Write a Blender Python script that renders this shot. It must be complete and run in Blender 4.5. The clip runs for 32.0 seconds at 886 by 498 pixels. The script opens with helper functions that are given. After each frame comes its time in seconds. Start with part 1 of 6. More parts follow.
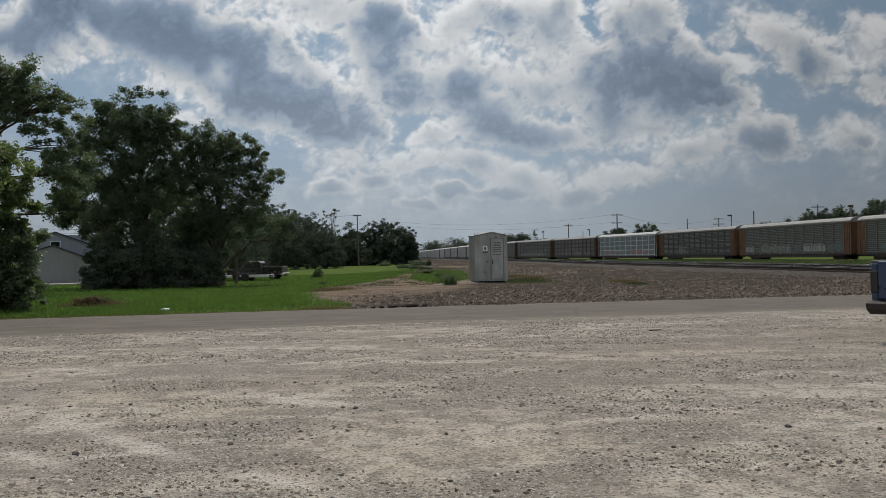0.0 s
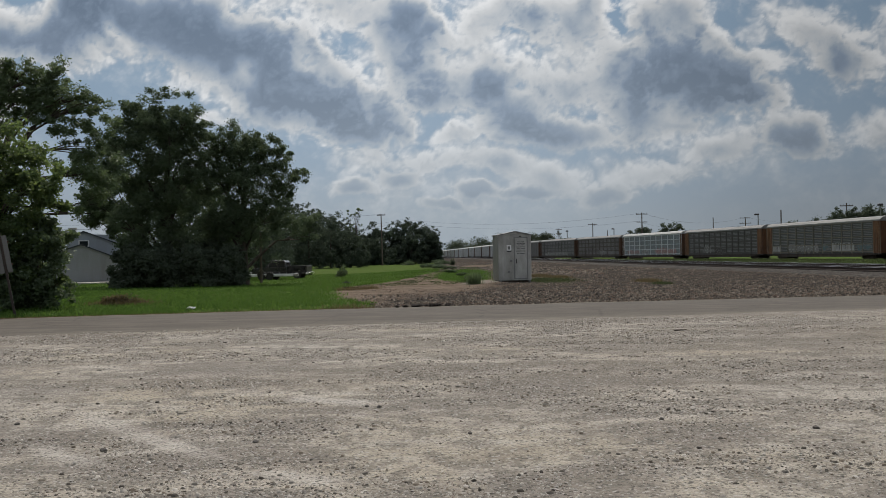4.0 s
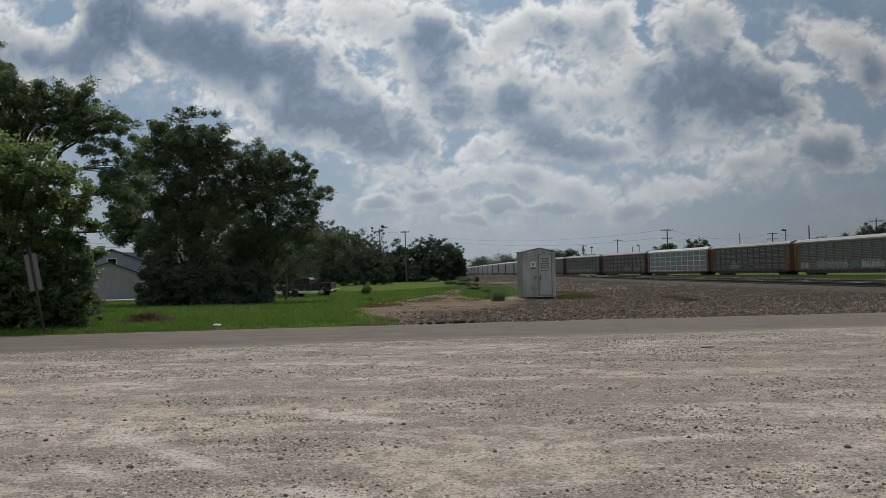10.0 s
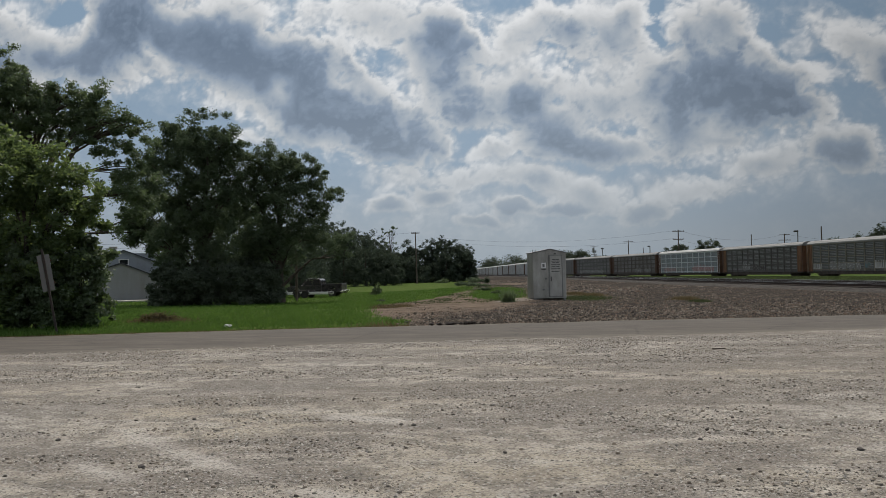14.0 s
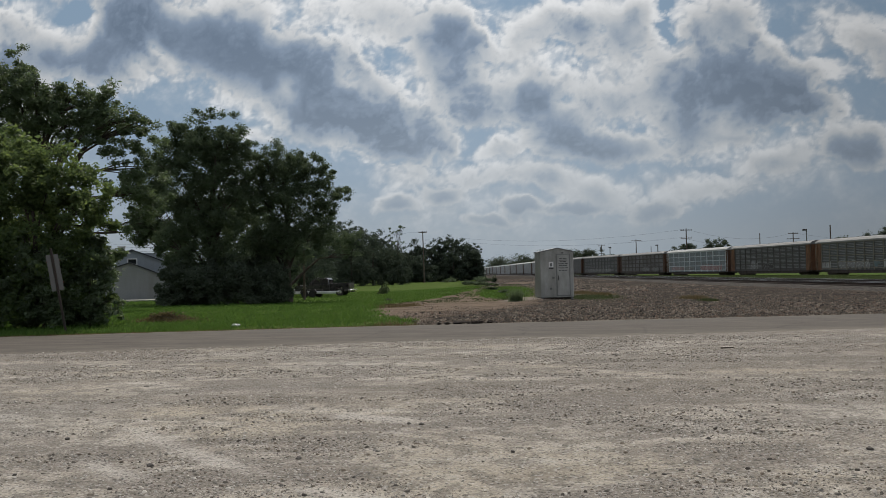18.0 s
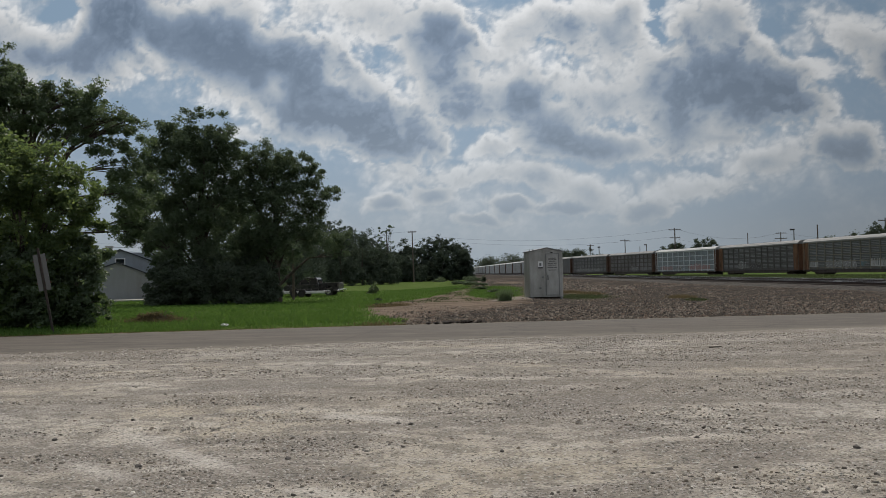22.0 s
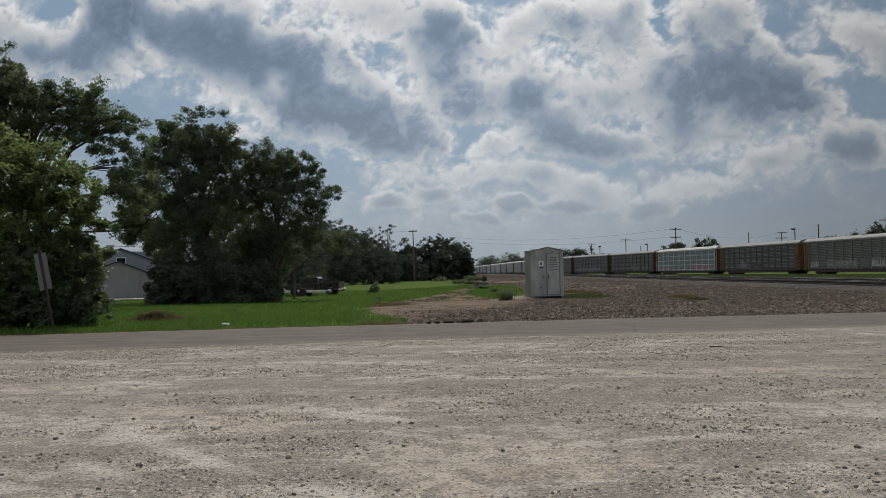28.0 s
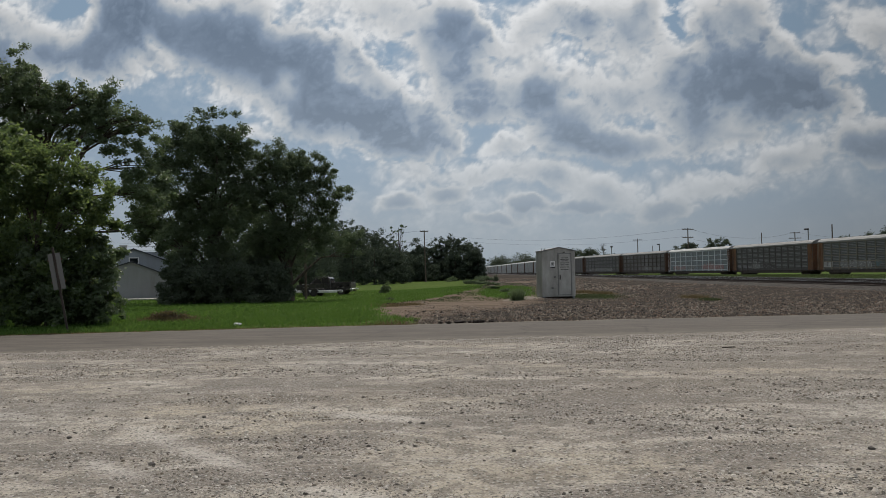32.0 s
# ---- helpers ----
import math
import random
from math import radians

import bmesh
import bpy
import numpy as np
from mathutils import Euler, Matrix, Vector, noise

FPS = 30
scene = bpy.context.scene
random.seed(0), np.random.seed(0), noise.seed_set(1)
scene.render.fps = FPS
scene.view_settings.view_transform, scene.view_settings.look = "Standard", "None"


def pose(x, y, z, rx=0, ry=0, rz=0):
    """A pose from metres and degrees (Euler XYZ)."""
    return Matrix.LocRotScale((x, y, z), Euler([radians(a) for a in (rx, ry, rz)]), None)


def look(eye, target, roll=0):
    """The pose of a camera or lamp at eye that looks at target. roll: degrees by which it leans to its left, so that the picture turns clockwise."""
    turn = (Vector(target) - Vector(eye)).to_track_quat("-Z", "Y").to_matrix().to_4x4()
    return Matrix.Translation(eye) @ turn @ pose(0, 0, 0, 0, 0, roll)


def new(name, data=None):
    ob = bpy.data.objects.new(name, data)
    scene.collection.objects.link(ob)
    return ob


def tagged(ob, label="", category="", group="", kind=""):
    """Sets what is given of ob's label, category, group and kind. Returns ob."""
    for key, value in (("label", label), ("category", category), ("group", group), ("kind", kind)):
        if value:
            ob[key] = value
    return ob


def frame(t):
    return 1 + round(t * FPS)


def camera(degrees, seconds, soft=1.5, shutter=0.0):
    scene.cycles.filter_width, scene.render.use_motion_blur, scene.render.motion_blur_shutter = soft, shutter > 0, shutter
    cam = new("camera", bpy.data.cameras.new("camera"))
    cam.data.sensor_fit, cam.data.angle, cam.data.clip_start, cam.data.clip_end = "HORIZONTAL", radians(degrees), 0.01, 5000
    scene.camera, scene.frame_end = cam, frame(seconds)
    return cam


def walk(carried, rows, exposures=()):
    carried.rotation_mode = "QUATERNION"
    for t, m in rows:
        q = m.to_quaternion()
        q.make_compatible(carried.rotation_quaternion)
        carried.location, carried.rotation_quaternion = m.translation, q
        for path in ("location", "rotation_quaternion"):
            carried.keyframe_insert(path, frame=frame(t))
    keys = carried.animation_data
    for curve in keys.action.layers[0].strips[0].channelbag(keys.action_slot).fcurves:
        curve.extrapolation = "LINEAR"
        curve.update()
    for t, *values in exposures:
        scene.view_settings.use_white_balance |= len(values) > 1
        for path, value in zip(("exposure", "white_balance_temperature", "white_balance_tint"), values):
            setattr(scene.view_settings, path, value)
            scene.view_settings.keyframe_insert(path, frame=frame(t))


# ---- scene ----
# The camera stands in one place on the gravel lot and is turned by hand.
cam = camera(56.2, 32.0, soft=0.7)
EYE = (0.0, 0.0, 1.5)
PATH = [
    (0, 90.510, 1.000, 0.009), (0.5, 90.503, 1.008, 0.068), (1, 90.499, 1.008, 0.146), (1.5, 90.498, 1.000,
    0.242), (2, 90.506, 0.996, 0.843), (2.5, 90.514, 0.982, 1.315), (3, 90.507, 1.023, 1.337), (3.5, 90.487,
    1.005, 1.487), (5.5, 90.495, 0.980, 1.890), (6, 90.488, 0.969, 1.995), (6.5, 90.480, 0.946, 2.103), (7,
    90.545, 0.949, 2.258), (7.1, 90.774, 0.987, 2.414), (7.2, 91.118, 1.043, 2.649), (7.3, 91.399, 1.089, 2.841),
    (7.4, 91.535, 1.112, 2.933), (7.5, 91.587, 1.120, 2.968), (8, 91.624, 1.113, 3.020), (8.5, 91.648, 1.120,
    3.086), (9, 91.656, 1.117, 3.169), (9.5, 91.670, 1.123, 3.239), (10, 91.682, 1.106, 3.300), (10.5, 91.697,
    1.100, 3.355), (11, 91.708, 1.096, 3.405), (11.5, 91.720, 1.108, 3.446), (12, 91.735, 1.061, 3.599), (12.5,
    91.746, 1.035, 3.695), (13, 91.756, 1.032, 3.797), (13.5, 91.764, 1.050, 3.902), (14, 91.767, 1.062, 4.008),
    (14.5, 91.769, 1.068, 4.106), (16.5, 91.738, 1.153, 4.318), (17, 91.725, 1.122, 4.385), (17.5, 91.719, 1.113,
    4.452), (18, 91.720, 1.126, 4.519), (18.4, 91.713, 1.144, 4.500), (18.5, 92.051, 1.002, 4.410), (18.6, 91.710,
    1.152, 4.491), (19, 91.704, 1.169, 4.472), (19.5, 91.684, 1.157, 4.364), (20, 91.679, 1.161, 4.253), (20.5,
    91.685, 1.172, 4.153), (21, 91.681, 1.174, 4.049), (21.5, 91.676, 1.183, 3.945), (22, 91.682, 1.156, 3.790),
    (22.5, 91.677, 1.177, 3.727), (23, 91.668, 1.187, 3.657), (23.5, 91.653, 1.178, 3.582), (24, 91.640, 1.180,
    3.499), (24.5, 91.631, 1.178, 3.416), (25, 91.624, 1.186, 3.328), (25.5, 91.616, 1.189, 3.238), (27.5, 91.610,
    1.172, 3.008), (27.8, 91.611, 1.171, 3.040), (28, 91.636, 1.102, 3.842), (28.1, 91.645, 1.125, 4.166), (28.3,
    91.655, 1.111, 4.504), (28.5, 91.658, 1.106, 4.617), (29, 91.658, 1.104, 4.623), (29.5, 91.658, 1.103, 4.627),
    (30, 91.657, 1.106, 4.625), (30.5, 91.657, 1.106, 4.625), (31, 91.657, 1.106, 4.625), (31.5, 91.660, 1.095,
    4.624), (32, 91.663, 1.081, 4.620),
]
walk(cam, [(t, pose(*EYE, rx, ry, rz)) for t, rx, ry, rz in PATH], exposures=[(0, 0.03), (8, -0.01), (20, -0.01), (32, -0.02)])

# ---- world, sun ----
SUN_EL, SUN_AZ = 58.0, -4.0  # degrees above the horizon; degrees to the right of +y
world = bpy.data.worlds.new("sky")
world.use_nodes = True
wn, wl = world.node_tree.nodes, world.node_tree.links
sky = wn.new("ShaderNodeTexSky")
sky.sky_type, sky.sun_disc = "NISHITA", False
sky.sun_elevation, sky.sun_rotation = radians(SUN_EL), radians(SUN_AZ)
sky.air_density, sky.dust_density, sky.ozone_density = 1.2, 2.5, 1.0
thin = wn.new("ShaderNodeHueSaturation")  # high haze and broken cloud whiten the sky's light
thin.inputs["Saturation"].default_value = 0.45
wl.new(sky.outputs[0], thin.inputs["Color"])
wl.new(thin.outputs[0], wn["Background"].inputs[0])
wn["Background"].inputs[1].default_value = 0.148
scene.world = world

sun = new("sun", bpy.data.lights.new("sun", "SUN"))
sun.data.energy, sun.data.angle, sun.data.color = 2.55, radians(1.2), (1.0, 0.94, 0.82)
se, sa = radians(SUN_EL), radians(SUN_AZ)
sun.matrix_world = look((0, 0, 60), Vector((0, 0, 60)) - Vector((math.sin(sa) * math.cos(se), math.cos(sa) * math.cos(se), math.sin(se))))

# ---- materials ----


class Mat:
    """A small helper to write node materials."""

    def __init__(self, name, rough=0.8, metal=0.0, spec=0.4):
        self.m = bpy.data.materials.new(name)
        self.m.use_nodes = True
        self.t = self.m.node_tree
        self.bsdf = self.t.nodes["Principled BSDF"]
        self.out = self.t.nodes["Material Output"]
        self.bsdf.inputs["Roughness"].default_value = rough
        self.bsdf.inputs["Metallic"].default_value = metal
        self.bsdf.inputs["Specular IOR Level"].default_value = spec
        self.co = self.t.nodes.new("ShaderNodeTexCoord").outputs["Object"]

    def n(self, kind, **ins):
        nd = self.t.nodes.new("ShaderNode" + kind)
        for k, v in ins.items():
            self.put(nd.inputs[k.replace("_", " ")], v)
        return nd

    def put(self, sock, v):
        if isinstance(v, bpy.types.NodeSocket):
            self.t.links.new(v, sock)
        else:
            sock.default_value = v

    def scaled(self, sx, sy, sz):
        mp = self.n("Mapping", Vector=self.co)
        mp.inputs["Scale"].default_value = (sx, sy, sz)
        return mp.outputs[0]

    def noise(self, scale, detail=5.0, rough=0.6, vec=None, dist=0.0):
        nd = self.n("TexNoise", Scale=scale, Detail=detail, Roughness=rough, Distortion=dist)
        self.put(nd.inputs["Vector"], vec or self.co)
        return nd.outputs["Fac"]

    def voro(self, scale, out="Color", vec=None, feature="F1"):
        nd = self.n("TexVoronoi", Scale=scale)
        nd.feature = feature
        self.put(nd.inputs["Vector"], vec or self.co)
        return nd.outputs[out]

    def ramp(self, fac, *stops):
        nd = self.n("ValToRGB", Fac=fac)
        el = nd.color_ramp.elements
        while len(el) < len(stops):
            el.new(0.5)
        for e, (p, c) in zip(el, stops):
            e.position = p
            e.color = (*c, 1) if isinstance(c, tuple) else (c, c, c, 1)
        return nd.outputs[0]

    def mix(self, fac, a, b, mode="MIX"):
        nd = self.n("Mix")
        nd.data_type, nd.blend_type = "RGBA", mode
        self.put(nd.inputs[0], fac)
        for s, v in ((nd.inputs[6], a), (nd.inputs[7], b)):
            self.put(s, (*v, 1) if isinstance(v, tuple) and len(v) == 3 else v)
        return nd.outputs[2]

    def math(self, op, a, b=0.5, c=0.0, clamp=False):
        nd = self.n("Math")
        nd.operation, nd.use_clamp = op, clamp
        for s, v in zip(nd.inputs, (a, b, c)):
            self.put(s, v)
        return nd.outputs[0]

    def attr(self, name):
        nd = self.t.nodes.new("ShaderNodeAttribute")
        nd.attribute_name = name
        return nd.outputs["Fac"]

    def rand(self):
        return self.t.nodes.new("ShaderNodeObjectInfo").outputs["Random"]

    def island(self):
        return self.t.nodes.new("ShaderNodeNewGeometry").outputs["Random Per Island"]

    def color(self, c):
        self.put(self.bsdf.inputs["Base Color"], (*c, 1) if isinstance(c, tuple) and len(c) == 3 else c)
        return self

    def rough(self, v):
        self.put(self.bsdf.inputs["Roughness"], v)
        return self

    def bump(self, h, strength=0.4, dist=0.02):
        nd = self.n("Bump", Height=h, Strength=strength, Distance=dist)
        self.t.links.new(nd.outputs[0], self.bsdf.inputs["Normal"])
        return self


def paint(name, col, rough=0.55, metal=0.0, dirt=(0.12, 0.09, 0.07), amount=0.35, scale=1.2, spec=0.4):
    """Weathered paint: grime in streaks and fine speckle over a base colour."""
    m = Mat(name, rough, metal, spec)
    streak = m.noise(scale, 6, 0.65, m.scaled(1.0, 1.0, 0.25))
    fine = m.noise(scale * 14, 4, 0.6)
    f1 = m.ramp(streak, (0.42, 0.0), (0.72, 1.0))
    c = m.mix(m.math("MULTIPLY", f1, amount), col, dirt)
    c = m.mix(m.math("MULTIPLY", m.ramp(fine, (0.35, 0.0), (0.8, 1.0)), amount * 0.5), c, dirt)
    m.color(c).rough(m.ramp(streak, (0.3, rough * 0.85), (0.8, min(1, rough * 1.25))))
    m.bump(fine, 0.12, 0.004)
    return m.m


def gravel_lot_mat():
    m = Mat("limestone_gravel", 0.95, spec=0.2)
    big = m.noise(0.22, 4, 0.55, m.scaled(0.45, 1.5, 1))
    tint = m.noise(0.17, 3, 0.5, m.scaled(0.8, 1.3, 1), 0.6)
    wheel = m.noise(0.6, 6, 0.68, m.scaled(0.6, 1.4, 1), 0.9)
    patch = m.noise(2.6, 6, 0.7, None, 0.4)
    grit = m.noise(30, 6, 0.8)
    cell = m.voro(52, "Color")
    peb = m.voro(30, "Distance")
    c = m.mix(m.ramp(big, (0.34, 0.0), (0.66, 1.0)), (0.305, 0.272, 0.220), (0.41, 0.37, 0.312))
    c = m.mix(m.math("MULTIPLY", m.ramp(tint, (0.5, 0.0), (0.62, 1.0)), 0.6), c, (0.39, 0.338, 0.252))
    c = m.mix(m.math("MULTIPLY", m.ramp(tint, (0.36, 1.0), (0.46, 0.0)), 0.6), c, (0.315, 0.300, 0.272))
    c = m.mix(m.math("MULTIPLY", m.ramp(m.noise(1.1, 5, 0.6, m.scaled(0.5, 1.3, 1), 1.2), (0.50, 0.0), (0.62, 1.0)), 0.6), c, (0.46, 0.425, 0.372))
    c = m.mix(m.math("MULTIPLY", m.ramp(wheel, (0.46, 0.0), (0.58, 1.0)), 0.85), c, (0.182, 0.160, 0.138))
    c = m.mix(m.math("MULTIPLY", m.ramp(patch, (0.48, 0.0), (0.57, 1.0)), 0.75), c, (0.172, 0.154, 0.130))
    c = m.mix(m.math("MULTIPLY", m.attr("track"), 0.65), c, (0.48, 0.444, 0.395))
    c = m.mix(m.math("MULTIPLY", m.attr("darker_brown"), 0.7), c, (0.150, 0.128, 0.104))
    c = m.mix(m.math("MULTIPLY", m.ramp(grit, (0.48, 0.0), (0.62, 1.0)), 0.6), c, (0.105, 0.092, 0.080))
    sep = m.n("SeparateColor", Color=cell)
    c = m.mix(m.math("MULTIPLY", m.ramp(sep.outputs[0], (0.86, 0.0), (0.95, 1.0)), 0.55), c, (0.436, 0.416, 0.389))
    c = m.mix(m.math("MULTIPLY", m.ramp(sep.outputs[1], (0.82, 0.0), (0.92, 1.0)), 0.7), c, (0.061, 0.055, 0.048))
    m.color(c)
    m.bump(m.math("ADD", m.math("ADD", grit, m.math("MULTIPLY", patch, 1.5)), m.math("MULTIPLY", peb, 1.0)), 0.65, 0.03)
    return m.m


def asphalt_mat():
    m = Mat("worn_asphalt", 0.9, spec=0.3)
    a = m.noise(0.35, 4, 0.55, m.scaled(0.6, 1.4, 1))
    g = m.noise(70, 4, 0.7)
    c = m.mix(m.ramp(a, (0.3, 0.0), (0.7, 1.0)), (0.054, 0.045, 0.036), (0.070, 0.058, 0.046))
    c = m.mix(m.math("MULTIPLY", m.ramp(g, (0.4, 0.0), (0.75, 1.0)), 0.35), c, (0.043, 0.037, 0.030))
    crack = m.voro(0.42, "Distance", m.scaled(0.7, 1.3, 1), "DISTANCE_TO_EDGE")
    c = m.mix(m.ramp(crack, (0.0, 0.9), (0.012, 0.0)), c, (0.028, 0.024, 0.020))
    worn = m.noise(1.6, 6, 0.7, m.scaled(0.35, 1.6, 1))
    c = m.mix(m.math("MULTIPLY", m.ramp(worn, (0.45, 0.0), (0.65, 1.0)), 0.6), c, (0.116, 0.096, 0.077))
    tar = m.noise(0.9, 4, 0.6, m.scaled(0.5, 3.2, 1), 0.4)
    c = m.mix(m.math("MULTIPLY", m.ramp(tar, (0.66, 0.0), (0.70, 1.0)), 0.75), c, (0.022, 0.019, 0.017))
    edge = m.attr("edge")
    dust = m.noise(2.2, 5, 0.65)
    c = m.mix(m.math("MULTIPLY", edge, m.ramp(dust, (0.3, 0.15), (0.62, 1.0))), c, (0.135, 0.115, 0.091))
    m.color(c).bump(g, 0.3, 0.006)
    return m.m


def ground_mat():
    """Turf, bare dirt and ballast, laid out by the sheet's own cover fields."""
    m = Mat("turf_and_dirt", 1.0, spec=0.03)
    n1, n2, n3 = m.noise(0.25, 5, 0.6), m.noise(2.4, 5, 0.65), m.noise(18, 5, 0.7)
    turf = m.mix(m.ramp(n1, (0.3, 0.0), (0.7, 1.0)), (0.044, 0.074, 0.014), (0.076, 0.112, 0.024))
    turf = m.mix(m.math("MULTIPLY", m.ramp(n2, (0.45, 0.0), (0.75, 1.0)), 0.5), turf, (0.090, 0.112, 0.030))
    turf = m.mix(m.math("MULTIPLY", m.ramp(n3, (0.4, 0.0), (0.7, 1.0)), 0.4), turf, (0.022, 0.037, 0.009))
    dirt = m.mix(m.ramp(n2, (0.3, 0.0), (0.7, 1.0)), (0.122, 0.092, 0.069), (0.205, 0.158, 0.120))
    dirt = m.mix(m.math("MULTIPLY", m.ramp(n3, (0.45, 0.0), (0.7, 1.0)), 0.5), dirt, (0.035, 0.029, 0.022))
    sep = m.n("SeparateColor", Color=m.voro(11, "Color"))
    # Stone base is kept dark to paint the shaded gaps between loose stones.
    stone = m.mix(sep.outputs[0], (0.021, 0.017, 0.014), (0.082, 0.067, 0.054))
    stone = m.mix(m.math("MULTIPLY", m.ramp(n1, (0.4, 0.0), (0.65, 1.0)), 0.4), stone, (0.049, 0.042, 0.035))
    lumps = m.noise(0.8, 6, 0.7, m.scaled(0.5, 1.4, 1), 0.5)
    stone = m.mix(m.math("MULTIPLY", m.ramp(lumps, (0.42, 0.0), (0.62, 1.0)), 0.6), stone, (0.034, 0.029, 0.025))
    dirt = m.mix(m.math("MULTIPLY", m.ramp(lumps, (0.45, 0.0), (0.6, 1.0)), 0.55), dirt, (0.043, 0.034, 0.025))
    wob = m.math("MULTIPLY", m.math("SUBTRACT", m.noise(1.1, 6, 0.7), 0.5), 1.1)
    fs = m.ramp(m.math("ADD", m.attr("ballast"), wob), (0.4, 0.0), (0.6, 1.0))
    ft = m.ramp(m.math("ADD", m.attr("turf"), wob), (0.42, 0.0), (0.58, 1.0))
    c = m.mix(fs, dirt, stone)
    c = m.mix(ft, c, turf)
    m.color(c)
    m.bump(m.math("ADD", n3, m.math("MULTIPLY", m.voro(11, "Distance"), fs)), 0.8, 0.05)
    return m.m


def stone_mat(name, dark, light, warm, bias=1.0):
    m = Mat(name, 0.9, spec=0.25)
    r = m.island()
    c = m.mix(m.math("POWER", r, bias), dark, light)
    c = m.mix(m.ramp(m.math("FRACT", m.math("MULTIPLY", r, 17.3)), (0.72, 0.0), (0.8, 1.0)), c, warm)
    c = m.mix(m.math("MULTIPLY", m.noise(40, 4, 0.6), 0.35), c, dark)
    m.color(c)
    return m.m


def leaf_mat(name, dark, light, back, thin=0.35, rough=0.8, spec=0.12):
    m = Mat(name, rough, spec=spec)
    r = m.island()
    big = m.noise(0.55, 3, 0.5)
    c = m.mix(r, dark, light)
    c = m.mix(m.math("MULTIPLY", m.ramp(big, (0.4, 0.0), (0.65, 1.0)), 0.45), c, light)
    m.color(c)
    tr = m.n("BsdfTranslucent", Color=m.mix(r, back, light))
    ms = m.n("MixShader")
    m.put(ms.inputs[0], thin)
    m.t.links.new(m.bsdf.outputs[0], ms.inputs[1])
    m.t.links.new(tr.outputs[0], ms.inputs[2])
    m.t.links.new(ms.outputs[0], m.out.inputs[0])
    return m.m


def bark_mat(name, a, b):
    m = Mat(name, 0.95, spec=0.15)
    n = m.noise(7, 6, 0.7, m.scaled(1, 1, 0.25))
    m.color(m.mix(m.ramp(n, (0.35, 0.0), (0.65, 1.0)), a, b)).bump(n, 0.8, 0.03)
    return m.m


def rust_mat(name, a=(0.07, 0.04, 0.028), b=(0.15, 0.085, 0.055), metal=0.1):
    m = Mat(name, 0.85, metal, 0.3)
    n = m.noise(1.6, 6, 0.7, m.scaled(1, 1, 0.35))
    k = m.noise(22, 5, 0.7)
    c = m.mix(m.ramp(n, (0.35, 0.0), (0.68, 1.0)), a, b)
    c = m.mix(m.math("MULTIPLY", m.ramp(k, (0.45, 0.0), (0.75, 1.0)), 0.5), c, (0.07, 0.045, 0.035))
    m.color(c).bump(k, 0.3, 0.006)
    return m.m


def galvanised_mat(name, a, b, rough=0.5, metal=0.55):
    m = Mat(name, rough, metal, 0.5)
    n = m.noise(1.3, 6, 0.65, m.scaled(1, 1, 0.4))
    sp = m.n("SeparateColor", Color=m.voro(34, "Color"))
    c = m.mix(m.ramp(n, (0.34, 0.0), (0.66, 1.0)), a, b)
    c = m.mix(m.math("MULTIPLY", sp.outputs[0], 0.05), c, (0.6, 0.6, 0.6))
    rust = m.ramp(m.noise(3.1, 6, 0.75), (0.62, 0.0), (0.74, 1.0))
    c = m.mix(m.math("MULTIPLY", rust, 0.4), c, (0.25, 0.20, 0.15))
    m.color(c).rough(m.ramp(n, (0.3, rough * 0.8), (0.75, min(1, rough * 1.3))))
    m.bump(m.noise(2.2, 3, 0.5), 0.25, 0.03)
    return m.m


LOT, ASPHALT, GROUND = gravel_lot_mat(), asphalt_mat(), ground_mat()
PEBBLE = stone_mat("loose_limestone", (0.045, 0.038, 0.031), (0.55, 0.51, 0.45), (0.16, 0.13, 0.10), 1.1)
BALLAST = stone_mat("crushed_ballast", (0.019, 0.015, 0.012), (0.275, 0.230, 0.183), (0.155, 0.109, 0.080), 1.25)
LEAF_DARK = leaf_mat("leaves_dark_green", (0.078, 0.104, 0.068), (0.112, 0.144, 0.086), (0.12, 0.16, 0.075), 0.4)
# Wood-edge leaves are greyed and evened out to carry the distance haze.
LEAF_WOOD = leaf_mat("leaves_hazy_green", (0.050, 0.066, 0.050), (0.066, 0.084, 0.059), (0.066, 0.088, 0.055), 0.35)
GRASS_RANK = leaf_mat("rank_grass_blades", (0.034, 0.046, 0.020), (0.066, 0.082, 0.036), (0.078, 0.098, 0.034), 0.3)
LEAF_MID = leaf_mat("leaves_mid_green", (0.062, 0.090, 0.052), (0.104, 0.142, 0.074), (0.13, 0.175, 0.065), 0.46, 0.5, 0.4)
LEAF_BRIGHT = leaf_mat("leaves_fresh_green", (0.046, 0.072, 0.034), (0.094, 0.138, 0.054), (0.18, 0.235, 0.06), 0.55, 0.55, 0.3)
# Far leaves hold the same distance haze in their grey green.
LEAF_FAR = leaf_mat("leaves_far_green", (0.060, 0.078, 0.056), (0.090, 0.108, 0.074), (0.08, 0.10, 0.06), 0.3)
GRASS = leaf_mat("grass_blades", (0.038, 0.076, 0.015), (0.086, 0.150, 0.034), (0.115, 0.205, 0.032), 0.42)
GRASS_DRY = leaf_mat("dry_grass_blades", (0.07, 0.055, 0.03), (0.16, 0.125, 0.065), (0.16, 0.13, 0.06), 0.3)
BARK = bark_mat("grey_brown_bark", (0.03, 0.025, 0.02), (0.09, 0.074, 0.06))
POLE_WOOD = bark_mat("weathered_pole_wood", (0.07, 0.055, 0.045), (0.16, 0.13, 0.105))
GALV = galvanised_mat("galvanised_sheet", (0.215, 0.21, 0.193), (0.40, 0.392, 0.366), 0.4, 0.6)
